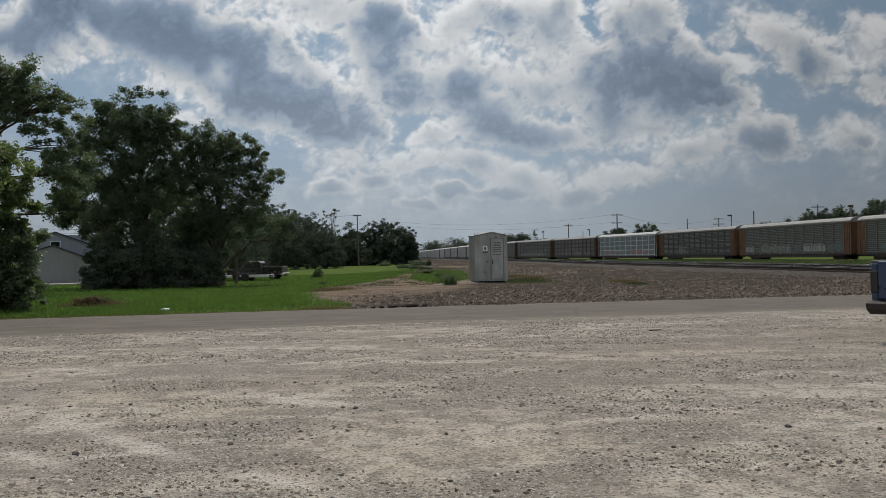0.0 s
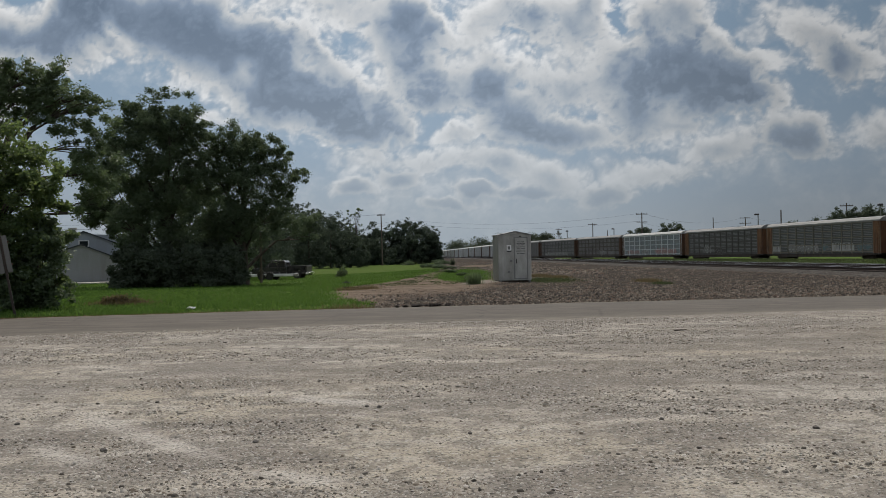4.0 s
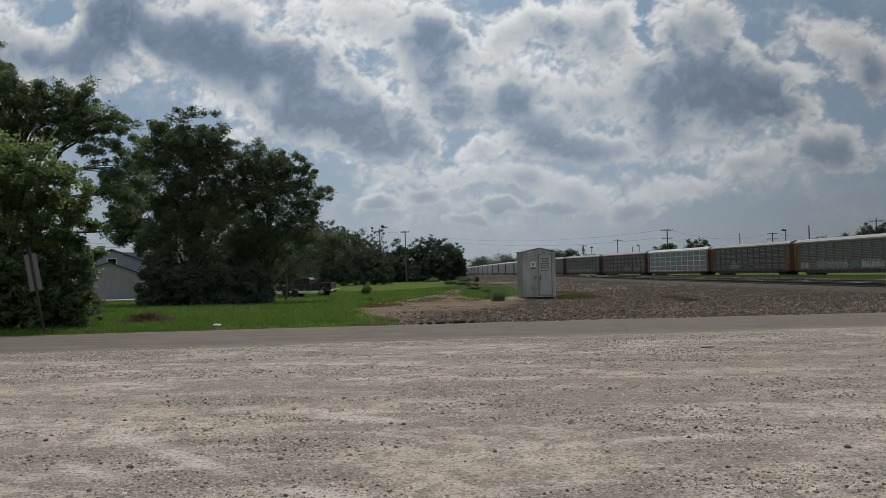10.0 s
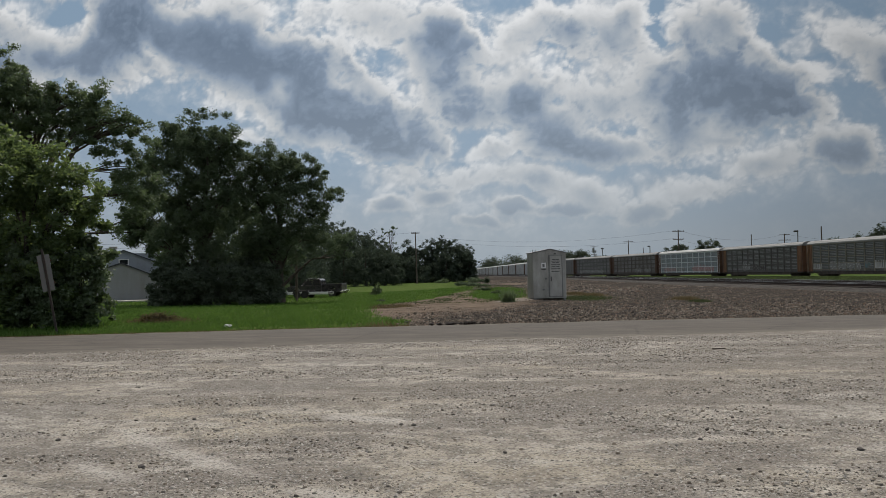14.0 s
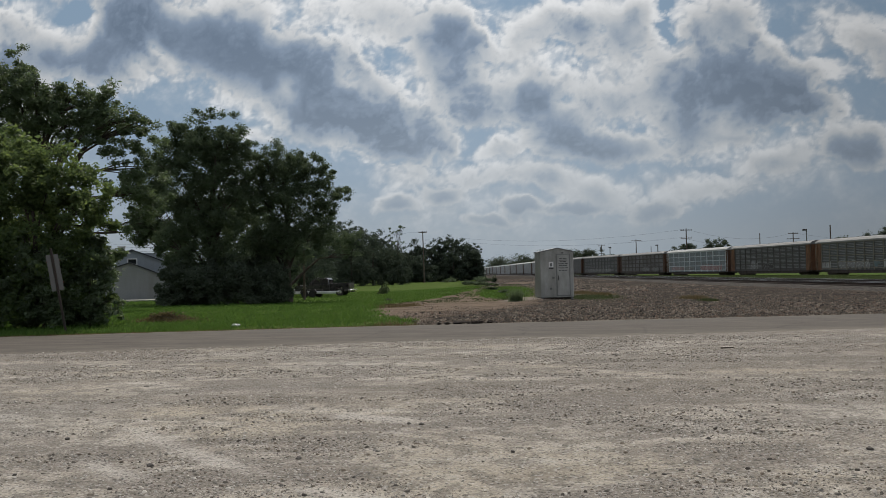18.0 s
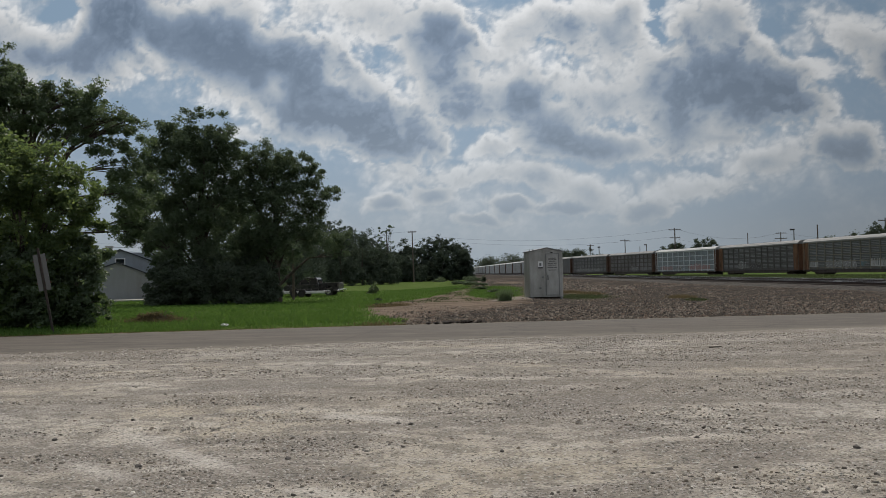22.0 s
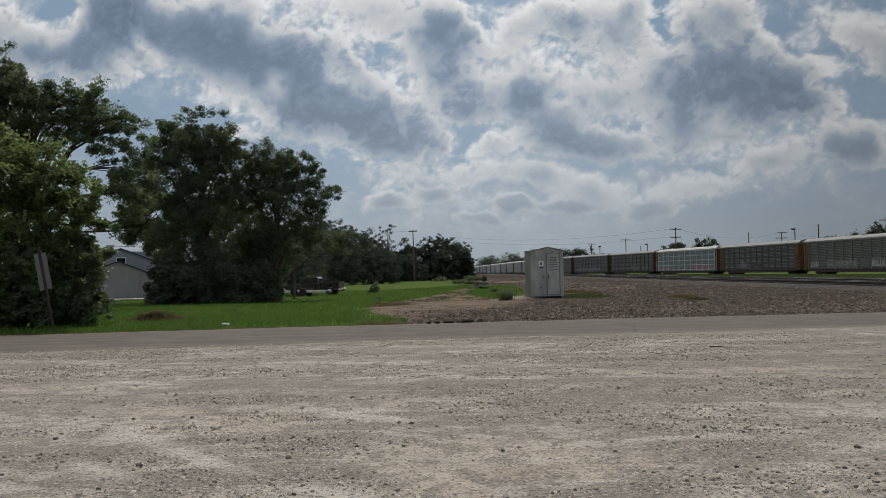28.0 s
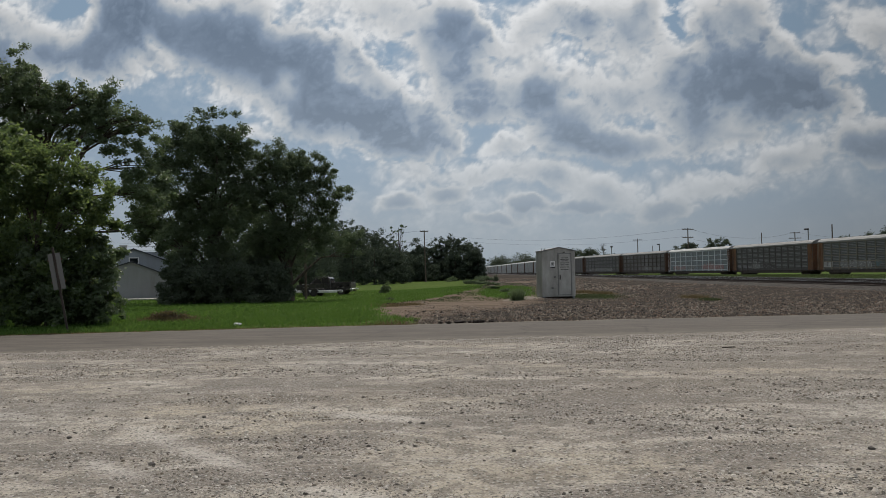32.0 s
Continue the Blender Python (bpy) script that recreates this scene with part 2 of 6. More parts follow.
GALV_DARK = galvanised_mat("dull_zinc", (0.13, 0.13, 0.127), (0.21, 0.21, 0.205), 0.6, 0.35)
RUST = rust_mat("rusted_steel")
RUST_DOOR = rust_mat("rust_brown_end_door", (0.10, 0.052, 0.032), (0.22, 0.112, 0.058), 0.05)
IRON = rust_mat("dark_running_gear", (0.03, 0.026, 0.023), (0.075, 0.06, 0.05), 0.3)
RAIL_SIDE = rust_mat("rail_steel", (0.022, 0.016, 0.013), (0.05, 0.034, 0.026), 0.3)
RAIL_TOP = galvanised_mat("polished_rail_head", (0.42, 0.42, 0.42), (0.55, 0.55, 0.55), 0.3, 0.8)
TIE = bark_mat("creosoted_tie", (0.018, 0.015, 0.013), (0.05, 0.041, 0.034))
WIRE = paint("black_wire", (0.03, 0.03, 0.032), 0.7)
WHITE_PAINT = paint("white_paint", (0.72, 0.72, 0.70), 0.55)
BLACK_PAINT = paint("black_paint", (0.02, 0.02, 0.021), 0.5)
CONCRETE = paint("pale_concrete", (0.46, 0.43, 0.38), 0.9, amount=0.4, scale=2.5)


def bed_mat():
    m = Mat("ballast_bed_stone", 0.95, spec=0.2)
    sep = m.n("SeparateColor", Color=m.voro(9, "Color"))
    # Stone tones darkened to include the shadow band along ties and bed.
    c = m.mix(sep.outputs[0], (0.016, 0.014, 0.012), (0.070, 0.062, 0.054))
    c = m.mix(m.math("MULTIPLY", m.ramp(m.noise(0.4, 4), (0.4, 0.0), (0.7, 1.0)), 0.5), c, (0.045, 0.034, 0.027))
    m.color(c).bump(m.voro(9, "Distance"), 0.8, 0.06)
    return m.m


BALLAST_BED = bed_mat()


def cloud_mat():
    """Open sky with broken cloud for the far backdrop, which gives its own light."""
    m = Mat("cloudy_sky")
    co = m.scaled(1 / 3000, 1 / 3000, 1 / 3000)
    n2, n3 = m.noise(30, 6, 0.6, co, 0.4), m.noise(95, 5, 0.6, co, 0.3)

    def wob(b, c):
        y = m.math("MULTIPLY", m.math("SUBTRACT", n2, 0.5), b)
        z = m.math("MULTIPLY", m.math("SUBTRACT", n3, 0.5), c)
        return m.math("ADD", y, z)

    haze = m.attr("haze")
    clear = m.mix(haze, (0.225, 0.325, 0.445), (0.348, 0.402, 0.452))
    cover = m.ramp(m.math("ADD", m.attr("cover"), wob(0.16, 0.14)), (0.05, 0.0), (0.5, 0.6), (0.95, 1.0))
    lit = m.ramp(m.math("ADD", m.attr("tone"), wob(0.12, 0.12)), (0.08, (0.126, 0.174, 0.248)), (0.32, (0.208, 0.270, 0.365)), (0.55, (0.35, 0.40, 0.46)), (0.78, (0.55, 0.568, 0.585)), (1.0, (0.76, 0.77, 0.78)))
    lit = m.mix(m.math("MULTIPLY", haze, 0.88), lit, (0.352, 0.402, 0.448))
    c = m.mix(cover, clear, lit)
    em = m.n("Emission", Color=c, Strength=m.attr("glow"))
    tr = m.n("BsdfTransparent")
    ms = m.n("MixShader")
    m.put(ms.inputs[0], m.attr("veil"))
    m.t.links.new(tr.outputs[0], ms.inputs[1])
    m.t.links.new(em.outputs[0], ms.inputs[2])
    m.t.links.new(ms.outputs[0], m.out.inputs[0])
    return m.m


CLOUDS = cloud_mat()

# ---- mesh helpers ----


def link(name, verts, faces, mat, parent=None, label="", smooth=False):
    me = bpy.data.meshes.new(name)
    me.from_pydata(verts, [], faces)
    me.materials.append(mat)
    if smooth:
        me.shade_smooth()
    ob = new(name, me)
    if parent:
        ob.parent = parent
    if label:
        ob["label"] = label
    return ob


def part(name, bm, mat, parent=None, label="", smooth=False):
    me = bpy.data.meshes.new(name)
    bm.to_mesh(me)
    bm.free()
    me.materials.append(mat)
    if smooth:
        me.shade_smooth()
    ob = new(name, me)
    if parent:
        ob.parent = parent
    if label:
        ob["label"] = label
    return ob


def thing(name, m=None):
    e = new(name)
    e.empty_display_size = 0.2
    if m is not None:
        e.matrix_basis = m
    return e


def quads_mesh(name, v, nper, mat, tri=False):
    """One mesh of many like polygons: v is an array of n * nper corner points."""
    n = len(v) // nper
    me = bpy.data.meshes.new(name)
    me.vertices.add(len(v))
    me.vertices.foreach_set("co", np.asarray(v, np.float32).ravel())
    me.loops.add(len(v))
    me.loops.foreach_set("vertex_index", np.arange(len(v), dtype=np.int32))
    me.polygons.add(n)
    me.polygons.foreach_set("loop_start", np.arange(0, len(v), nper, dtype=np.int32))
    me.update(calc_edges=True)
    me.materials.append(mat)
    return me


def indexed_mesh(name, v, f, mat, smooth=False):
    """A mesh from a vertex array and an array of equal-sized faces."""
    me = bpy.data.meshes.new(name)
    k = f.shape[1]
    me.vertices.add(len(v))
    me.vertices.foreach_set("co", np.asarray(v, np.float32).ravel())
    me.loops.add(f.size)
    me.loops.foreach_set("vertex_index", f.astype(np.int32).ravel())
    me.polygons.add(len(f))
    me.polygons.foreach_set("loop_start", np.arange(0, f.size, k, dtype=np.int32))
    me.update(calc_edges=True)
    me.materials.append(mat)
    if smooth:
        me.shade_smooth()
    return me


def box(bm, x0, x1, y0, y1, z0, z1, bevel=0.0, seg=1):
    r = bmesh.ops.create_cube(bm, size=1.0)
    for v in r["verts"]:
        v.co = Vector(((x0 + x1) / 2 + v.co.x * (x1 - x0), (y0 + y1) / 2 + v.co.y * (y1 - y0), (z0 + z1) / 2 + v.co.z * (z1 - z0)))
    if bevel:
        es = list({e for v in r["verts"] for e in v.link_edges})
        bmesh.ops.bevel(bm, geom=es, offset=bevel, segments=seg, affect="EDGES", profile=0.5)
    return bm


def bx(*a, **k):
    return box(bmesh.new(), *a, **k)


def rod(bm, a, b, r0, r1=None, seg=8, caps=True):
    """A tapered round bar from a to b."""
    a, b = Vector(a), Vector(b)
    r1 = r0 if r1 is None else r1
    q = (b - a).to_track_quat("Z", "Y").to_matrix().to_4x4()
    m = Matrix.Translation((a + b) / 2) @ q
    bmesh.ops.create_cone(bm, cap_ends=caps, segments=seg, radius1=r0, radius2=r1, depth=(b - a).length, matrix=m)
    return bm


def prism(bm, outline, y0, y1, bevel=0.0):
    """Extrudes an (x, z) outline along y."""
    a = [bm.verts.new((x, y0, z)) for x, z in outline]
    b = [bm.verts.new((x, y1, z)) for x, z in outline]
    n = len(outline)
    fs = [bm.faces.new(a), bm.faces.new(b[::-1])]
    for i in range(n):
        fs.append(bm.faces.new((a[i], b[i], b[(i + 1) % n], a[(i + 1) % n])))
    bmesh.ops.recalc_face_normals(bm, faces=bm.faces[:])
    if bevel:
        bmesh.ops.bevel(bm, geom=list({e for f in fs for e in f.edges}), offset=bevel, segments=2, affect="EDGES", profile=0.5)
    return bm


def tube(pts, radii, seg=6):
    """Vertices and faces of a bent tapered tube."""
    vs, fs = [], []
    for i, p in enumerate(pts):
        d = (pts[min(i + 1, len(pts) - 1)] - pts[max(i - 1, 0)]).normalized()
        u = d.orthogonal().normalized()
        w = d.cross(u)
        for k in range(seg):
            a = 2 * math.pi * k / seg
            vs.append(p + (u * math.cos(a) + w * math.sin(a)) * radii[i])
        if i:
            for k in range(seg):
                k2 = (k + 1) % seg
                fs.append(((i - 1) * seg + k, (i - 1) * seg + k2, i * seg + k2, i * seg + k))
    return vs, fs


def smooth(a, b, x):
    t = np.clip((x - a) / (b - a), 0, 1)
    return t * t * (3 - 2 * t)


def fbm(x, y, seed, octaves=5, gain=0.55):
    """Value noise sums on arrays."""
    rng = np.random.RandomState(seed)
    total, amp, norm = np.zeros_like(x, dtype=float), 1.0, 0.0
    for _ in range(octaves):
        g = rng.rand(64, 64)
        xi, yi = np.floor(x).astype(int), np.floor(y).astype(int)
        fx, fy = x - xi, y - yi
        fx, fy = fx * fx * (3 - 2 * fx), fy * fy * (3 - 2 * fy)
        a, b = g[xi % 64, yi % 64], g[(xi + 1) % 64, yi % 64]
        c, d = g[xi % 64, (yi + 1) % 64], g[(xi + 1) % 64, (yi + 1) % 64]
        total += amp * ((a * (1 - fx) + b * fx) * (1 - fy) + (c * (1 - fx) + d * fx) * fy)
        norm += amp
        amp *= gain
        x, y = x * 2.03 + 11.7, y * 2.03 + 5.3
    return total / norm

# ---- the lie of the land ----


def road_near(x):
    return 19.0 + 0.21 * x - np.where(np.abs(x) < 25, 0.002 * x * x, 0.1 * np.abs(x) - 1.25)


def road_far(x):
    return 25.15 + 0.185 * x - np.where(np.abs(x) < 25, 0.0022 * x * x, 0.11 * np.abs(x) - 1.375)


# Centre lines: the near pair of tracks and the siding on which the long train stands.
NEAR_TRACK = [(30.0, -60.0), (24.5, 0.0), (21.5, 40.0), (18.6, 80.0), (16.4, 130.0), (13.4, 190.0), (7.0, 300.0), (-4.5, 450.0), (-22.0, 640.0), (-60.0, 950.0)]
SIDING = [(63.0, 20.0), (60.3, 52.0), (56.6, 80.0), (52.7, 108.0), (47.8, 136.0), (42.2, 163.7), (35.4, 191.0), (28.9, 218.6), (21.9, 246.0), (17.3, 274.0), (13.4, 302.0), (10.2, 330.2), (7.4, 358.4), (4.7, 386.6)]
SIDING += [(2.0 - 2.68 * k, 414.6 + 28.1 * k) for k in range(14)]


def line_at(line, s):
    """The point on a line s metres from its first corner, and its heading."""
    for (ax, ay), (bx_, by_) in zip(line, line[1:]):
        d = math.hypot(bx_ - ax, by_ - ay)
        if s <= d:
            return ax + (bx_ - ax) * s / d, ay + (by_ - ay) * s / d, math.atan2(by_ - ay, bx_ - ax)
        s -= d
    return bx_, by_, math.atan2(by_ - ay, bx_ - ax)


def x_of(line, y):
    xs, ys = [p[0] for p in line], [p[1] for p in line]
    return np.interp(y, ys, xs)


def turf_at(x, y):
    """How much grass covers the ground: 1 thick turf, 0 bare."""
    edge = np.interp(y, [20, 26, 28, 30.5, 33, 37, 45, 52, 60, 100, 215, 400], [-2.4, -2.9, -3.2, -4.5, -5.0, -5.7, -5.9, -4.6, -3.6, -4.2, -8.0, -30])
    edge = edge + 1.3 * (fbm(x * 0.8 + 4, y * 0.35 + 4, 16, 4) - 0.5)
    left = smooth(edge + 0.8, edge - 1.2, x)
    mid = smooth(1.9, 0.7, np.hypot((x + 0.2) / 1.5, (y - 68) / 16.0))
    east = smooth(1.5, 0.5, np.hypot((x - 4.6) / 1.3, (y - 48.0) / 3.6)) * 0.8
    rough_ = smooth(1.2, 0.4, np.hypot((x + 4.4) / 2.2, (y - 90) / 34.0)) * 0.7
    sx = x_of(SIDING, y)
    nx = x_of(NEAR_TRACK, y)
    strip = smooth(nx + 8.0, nx + 9.5, x) * smooth(sx - 2.2, sx - 4.0, x)
    beyond = smooth(sx + 3.0, sx + 6.0, x)
    verge = smooth(26.5, 25.2, y - 0.18 * x) * smooth(-2.0, -3.4, x)
    shoulder = smooth(0.05, 0.8, y - road_far(x) + 0.7 * (fbm(x * 0.9 + 8, y * 0.9 + 2, 15, 4) - 0.5))
    return np.clip(np.maximum.reduce([left, mid, east, rough_, strip, beyond, verge * 0.9]), 0, 1) * shoulder


def ballast_at(x, y):
    nx = x_of(NEAR_TRACK, y)
    bed = smooth(nx - 6.0, nx - 3.0, x) * smooth(nx + 9.5, nx + 8.0, x)
    sx = x_of(SIDING, y)
    bed2 = smooth(4.2, 2.6, np.abs(x - sx))
    apron = smooth(-4.6, -1.6, x + 0.06 * (y - 28)) * smooth(nx + 9, nx + 7, x)
    bare = smooth(1.4, 0.5, np.hypot((x + 2.0) / 3.2, (y - 56) / 26.0)) + 0.4 * smooth(1.4, 0.5, np.hypot((x - 3.5) / 6.5, (y - 46) / 11.0)) + 0.9 * smooth(1.3, 0.5, np.hypot((x - 5.6) / 1.2, (y - 55) / 4.5)) + 0.8 * smooth(1.3, 0.5, np.hypot((x - 2.0) / 3.0, (y - 118) / 14))
    return np.clip(np.maximum.reduce([bed, bed2, apron * (1 - np.clip(bare, 0, 1))]), 0, 1)


def ground_z(x, y):
    beyond = smooth(0.0, 1.5, y - road_far(x))
    z = -0.07 * (1 - beyond)
    field = smooth(-2.0, -14.0, x) * smooth(27.0, 62.0, y)
    z = z - 0.42 * field * beyond
    nx = x_of(NEAR_TRACK, y)
    bed = smooth(nx - 9.0, nx - 2.0, x) * smooth(nx + 11.0, nx + 7.0, x)
    z = z + 0.13 * bed * beyond
    z = z + 0.10 * np.exp(-(((x - 1.2) / 1.6) ** 2 + ((y - 42.5) / 3.0) ** 2)) * beyond
    sx = x_of(SIDING, y)
    z = z - 0.22 * smooth(3.4, 2.0, np.abs(x - sx)) * beyond + 0.22 * smooth(nx + 8, nx + 12, x) * smooth(sx - 2.0, sx - 3.4, x) * beyond
    return z + 0.03 * (fbm(x * 0.35 + 40, y * 0.35 + 40, 3, 3) - 0.5) * beyond


def spaced(lo, hi, step, far, ratio):
    a = list(np.arange(lo, hi + step / 2, step))
    s = step
    while a[-1] < far:
        s *= ratio
        a.append(a[-1] + s)
    s = step
    while a[0] > -far:
        s *= ratio
        a.insert(0, a[0] - s)
    return np.array(a)


def sheet(name, xs, ys, zfun, mat, attrs, keep=None):
    X, Y = np.meshgrid(xs, ys)
    X, Y = X.ravel(), Y.ravel()
    Z = zfun(X, Y)
    nx, ny = len(xs), len(ys)
    i = np.arange(nx * ny).reshape(ny, nx)
    f = np.stack([i[:-1, :-1], i[:-1, 1:], i[1:, 1:], i[1:, :-1]], -1).reshape(-1, 4)
    me = indexed_mesh(name, np.stack([X, Y, Z], 1), f, mat, True)
    for key, fun in attrs.items():
        a = me.attributes.new(key, "FLOAT", "POINT")
        a.data.foreach_set("value", np.asarray(fun(X, Y), np.float32))
    return new(name, me)


def build_ground():
    g = sheet("ground", spaced(-45, 60, 0.6, 4600, 1.09), np.concatenate([spaced(22, 110, 0.6, 4600, 1.09)]), ground_z, GROUND, {"turf": turf_at, "ballast": ballast_at})
    tagged(g, "grassy field, bare dirt and crushed stone beside the tracks", "ground", kind="structure")


def strip(name, near, far, x0, x1, z, mat, attrs, cols=120, rows=24, label="", category="", us=None, vs=None):
    us, vs = np.linspace(x0, x1, cols) if us is None else us, np.linspace(0, 1, rows) if vs is None else vs
    cols, rows = len(us), len(vs)
    u, v = np.meshgrid(us, vs)
    u, v = u.ravel(), v.ravel()
    y = near(u) * (1 - v) + far(u) * v
    zz = z(u, y, v)
    i = np.arange(cols * rows).reshape(rows, cols)
    f = np.stack([i[:-1, :-1], i[:-1, 1:], i[1:, 1:], i[1:, :-1]], -1).reshape(-1, 4)
    me = indexed_mesh(name, np.stack([u, y, zz], 1), f, mat, True)
    for key, fun in attrs.items():
        a = me.attributes.new(key, "FLOAT", "POINT")
        a.data.foreach_set("value", np.asarray(fun(u, y, v), np.float32))
    return tagged(new(name, me), label, category, kind="structure")


def lot_z(x, y, v=None):
    return 0.035 * (fbm(x * 0.5 + 9, y * 0.5 + 30, 8, 4) - 0.5)


def tyre_marks(x, y, v):
    """Pale swept tyre marks on the lot: curved bands."""
    out = np.zeros_like(x)
    for ax, ay, bend, head, wid, ln in ((-2.94, 7.17, 0.03, -0.79, 0.13, 1.5), (-3.18, 6.37, 0.03, -0.70, 0.11, 0.6), (-1.47, 8.7, 0.06, -0.39, 0.2, 0.55), (-1.19, 5.67, 0.05, -0.46, 0.12, 0.4)):
        dx, dy = x - ax, y - ay
        s = dx * math.cos(head) + dy * math.sin(head)
        t = -dx * math.sin(head) + dy * math.cos(head) - bend * s * s
        out = np.maximum(out, smooth(1.3, 0.4, np.abs(t) / wid) * smooth(1.2, 0.5, np.abs(s) / ln))
    return np.clip(out * (0.45 + 0.9 * fbm(x * 2.2, y * 2.2, 21, 3)), 0, 1)


# Darker brown patches: scattered, along the road edge, and broad at the right.
def darker_brown(x, y, v):
    a = fbm(x * 0.28 + 3, y * 0.75 + 7, 33, 4)
    b = smooth(1.6, 0.6, np.hypot((x - 4.6) / 4.0, (y - 11.0) / 0.9)) * 0.6
    c = smooth(1.6, 0.6, np.hypot((x + 1.2) / 5.0, (y - 10.2) / 0.7)) * 0.7
    d = smooth(1.5, 0.5, np.hypot((x - 7.8) / 4.2, (y - 15.0) / 3.0)) * 1.3
    b = np.maximum(b, d)
    e = smooth(2.6, 0.3, road_near(x) - y) * smooth(-2.0, 6.0, x) * 1.5 * (0.5 + fbm(x * 0.7, y * 1.4, 36, 3))
    b = np.maximum(b, e)
    b = np.maximum(b, smooth(4.0, 0.5, road_near(x) - y) * smooth(-3.0, -9.0, x) * 0.8)
    return np.clip(smooth(0.56, 0.7, a) * 0.8 + np.maximum(b, c) * fbm(x * 1.3, y * 2.0, 35, 3) * 1.2, 0, 1)


def build_lot_and_road():
    strip("gravel_lot", lambda x: x * 0 - 26.0, lambda x: road_near(x) + 0.12 * (fbm(x * 0.8 + 50, x * 0 + 3, 4, 4) - 0.5), -45, 45, lot_z, LOT, {"track": tyre_marks, "darker_brown": darker_brown}, 330, 220, "pale limestone gravel lot with swept tyre marks", "gravel lot",
          us=45 * np.sinh(np.linspace(-3.3, 3.3, 330)) / math.sinh(3.3), vs=np.concatenate([np.linspace(0, 0.62, 20)[:-1], np.linspace(0.62, 0.9, 180)[:-1], np.linspace(0.9, 1, 32)]))
    strip("road", lambda x: road_near(x) - 0.5, lambda x: road_far(x) + 0.5 * (fbm(x * 1.6 + 20, x * 0 + 9, 14, 5) - 0.5), -220, 220, lambda x, y, v: -0.012 + 0.07 * v * (1 - v) * 4 * 0.6 - 0.02 * (v < 0.05), ASPHALT,
          {"edge": lambda x, y, v: np.maximum(smooth(0.2, 0.06, v), smooth(0.9, 1.0, v) * 0.8)}, 1700, 12, "worn grey asphalt road with dusty edges", "road")


# ---- railway ----


def sweep(name, line, off, prof, z, mat, parent=None, step=6.0, s0=0.0, s1=None, label=""):
    """Sweeps a closed (sideways, up) profile along a line."""
    total = sum(math.hypot(b[0] - a[0], b[1] - a[1]) for a, b in zip(line, line[1:]))
    s1 = total if s1 is None else s1
    n = max(2, int((s1 - s0) / step))
    vs, fs, k = [], [], len(prof)
    for i in range(n + 1):
        x, y, h = line_at(line, s0 + (s1 - s0) * i / n)
        sx, sy = math.sin(h), -math.cos(h)
        for a, b in prof:
            vs.append((x + sx * (off + a), y + sy * (off + a), z + b))
        if i:
            for j in range(k):
                j2 = (j + 1) % k
                fs.append(((i - 1) * k + j, (i - 1) * k + j2, i * k + j2, i * k + j))
    fs.append(tuple(range(k)))
    fs.append(tuple(range(n * k + k - 1, n * k - 1, -1)))
    return link(name, vs, fs, mat, parent, label)


RAIL = [(-0.07, 0.0), (0.07, 0.0), (0.07, 0.015), (0.012, 0.035), (0.012, 0.125), (0.036, 0.135), (0.036, 0.17), (-0.036, 0.17), (-0.036, 0.135), (-0.012, 0.125), (-0.012, 0.035), (-0.07, 0.015)]


def build_track(name, line, off, z, ties_to, label):
    """Two rails on wooden ties. z is the top of the ties."""
    tr = tagged(thing(name), label, "railway track", "railway tracks")
    for side in (-0.755, 0.755):
        r = sweep("rail", line, off + side, RAIL, z, RAIL_SIDE, tr)
        sweep("rail_head", line, off + side, [(-0.03, 0.17), (0.03, 0.17), (0.028, 0.174), (-0.028, 0.174)], z, RAIL_TOP, r, label="worn shiny running surface")
    total = sum(math.hypot(b[0] - a[0], b[1] - a[1]) for a, b in zip(line, line[1:]))
    vs, fs = [], []
    s, first = 0.0, None
    while s < min(total, ties_to):
        x, y, h = line_at(line, s)
        x, y = x + math.sin(h) * off, y - math.cos(h) * off
        h += random.uniform(-0.02, 0.02)
        c, d = math.cos(h), math.sin(h)
        b = len(vs)
        for dz in (-0.16, random.uniform(-0.005, 0.004)):
            for ll, ww in ((-0.11, -1.3), (0.11, -1.3), (0.11, 1.3), (-0.11, 1.3)):
                vs.append((x + c * ll - d * ww, y + d * ll + c * ww, z + dz))
        fs += [(b + 4, b + 5, b + 6, b + 7), (b, b + 1, b + 5, b + 4), (b + 1, b + 2, b + 6, b + 5), (b + 2, b + 3, b + 7, b + 6), (b + 3, b, b + 4, b + 7)]
        s += 0.55
    t = link("tie", vs, fs, TIE, tr, "dark creosoted wooden ties in crushed stone")
    t["kind"] = "stuff"
    return tr


def build_tracks():
    sweep_bed = [(-2.3, 0.0), (-1.5, 0.37), (5.9, 0.37), (6.8, 0.0)]
    b = sweep("ballast_bed", NEAR_TRACK, 0.0, sweep_bed, -0.02, BALLAST_BED)
    tagged(b, "shouldered bed of dirty crushed stone", "ballast bed", kind="structure")
    build_track("railway_track", NEAR_TRACK, 0.0, 0.38, 430, "rusty steel rails on dark wooden ties")
    build_track("railway_track", NEAR_TRACK, 4.4, 0.38, 430, "rusty steel rails on dark wooden ties")
    build_track("railway_track", SIDING, 0.0, -0.18, 700, "siding rails under the standing train")



# ---- sky backdrop ----


def cells(x, y, seed):
    """Distance to the nearest of scattered points, one in each unit cell."""
    g = np.random.RandomState(seed).rand(64, 64, 2)
    xi, yi = np.floor(x).astype(int), np.floor(y).astype(int)
    best = np.full(x.shape, 9.0)
    for i in (-1, 0, 1):
        for j in (-1, 0, 1):
            p = g[(xi + i) % 64, (yi + j) % 64]
            best = np.minimum(best, (xi + i + p[..., 0] - x) ** 2 + (yi + j + p[..., 1] - y) ** 2)
    return np.sqrt(best)


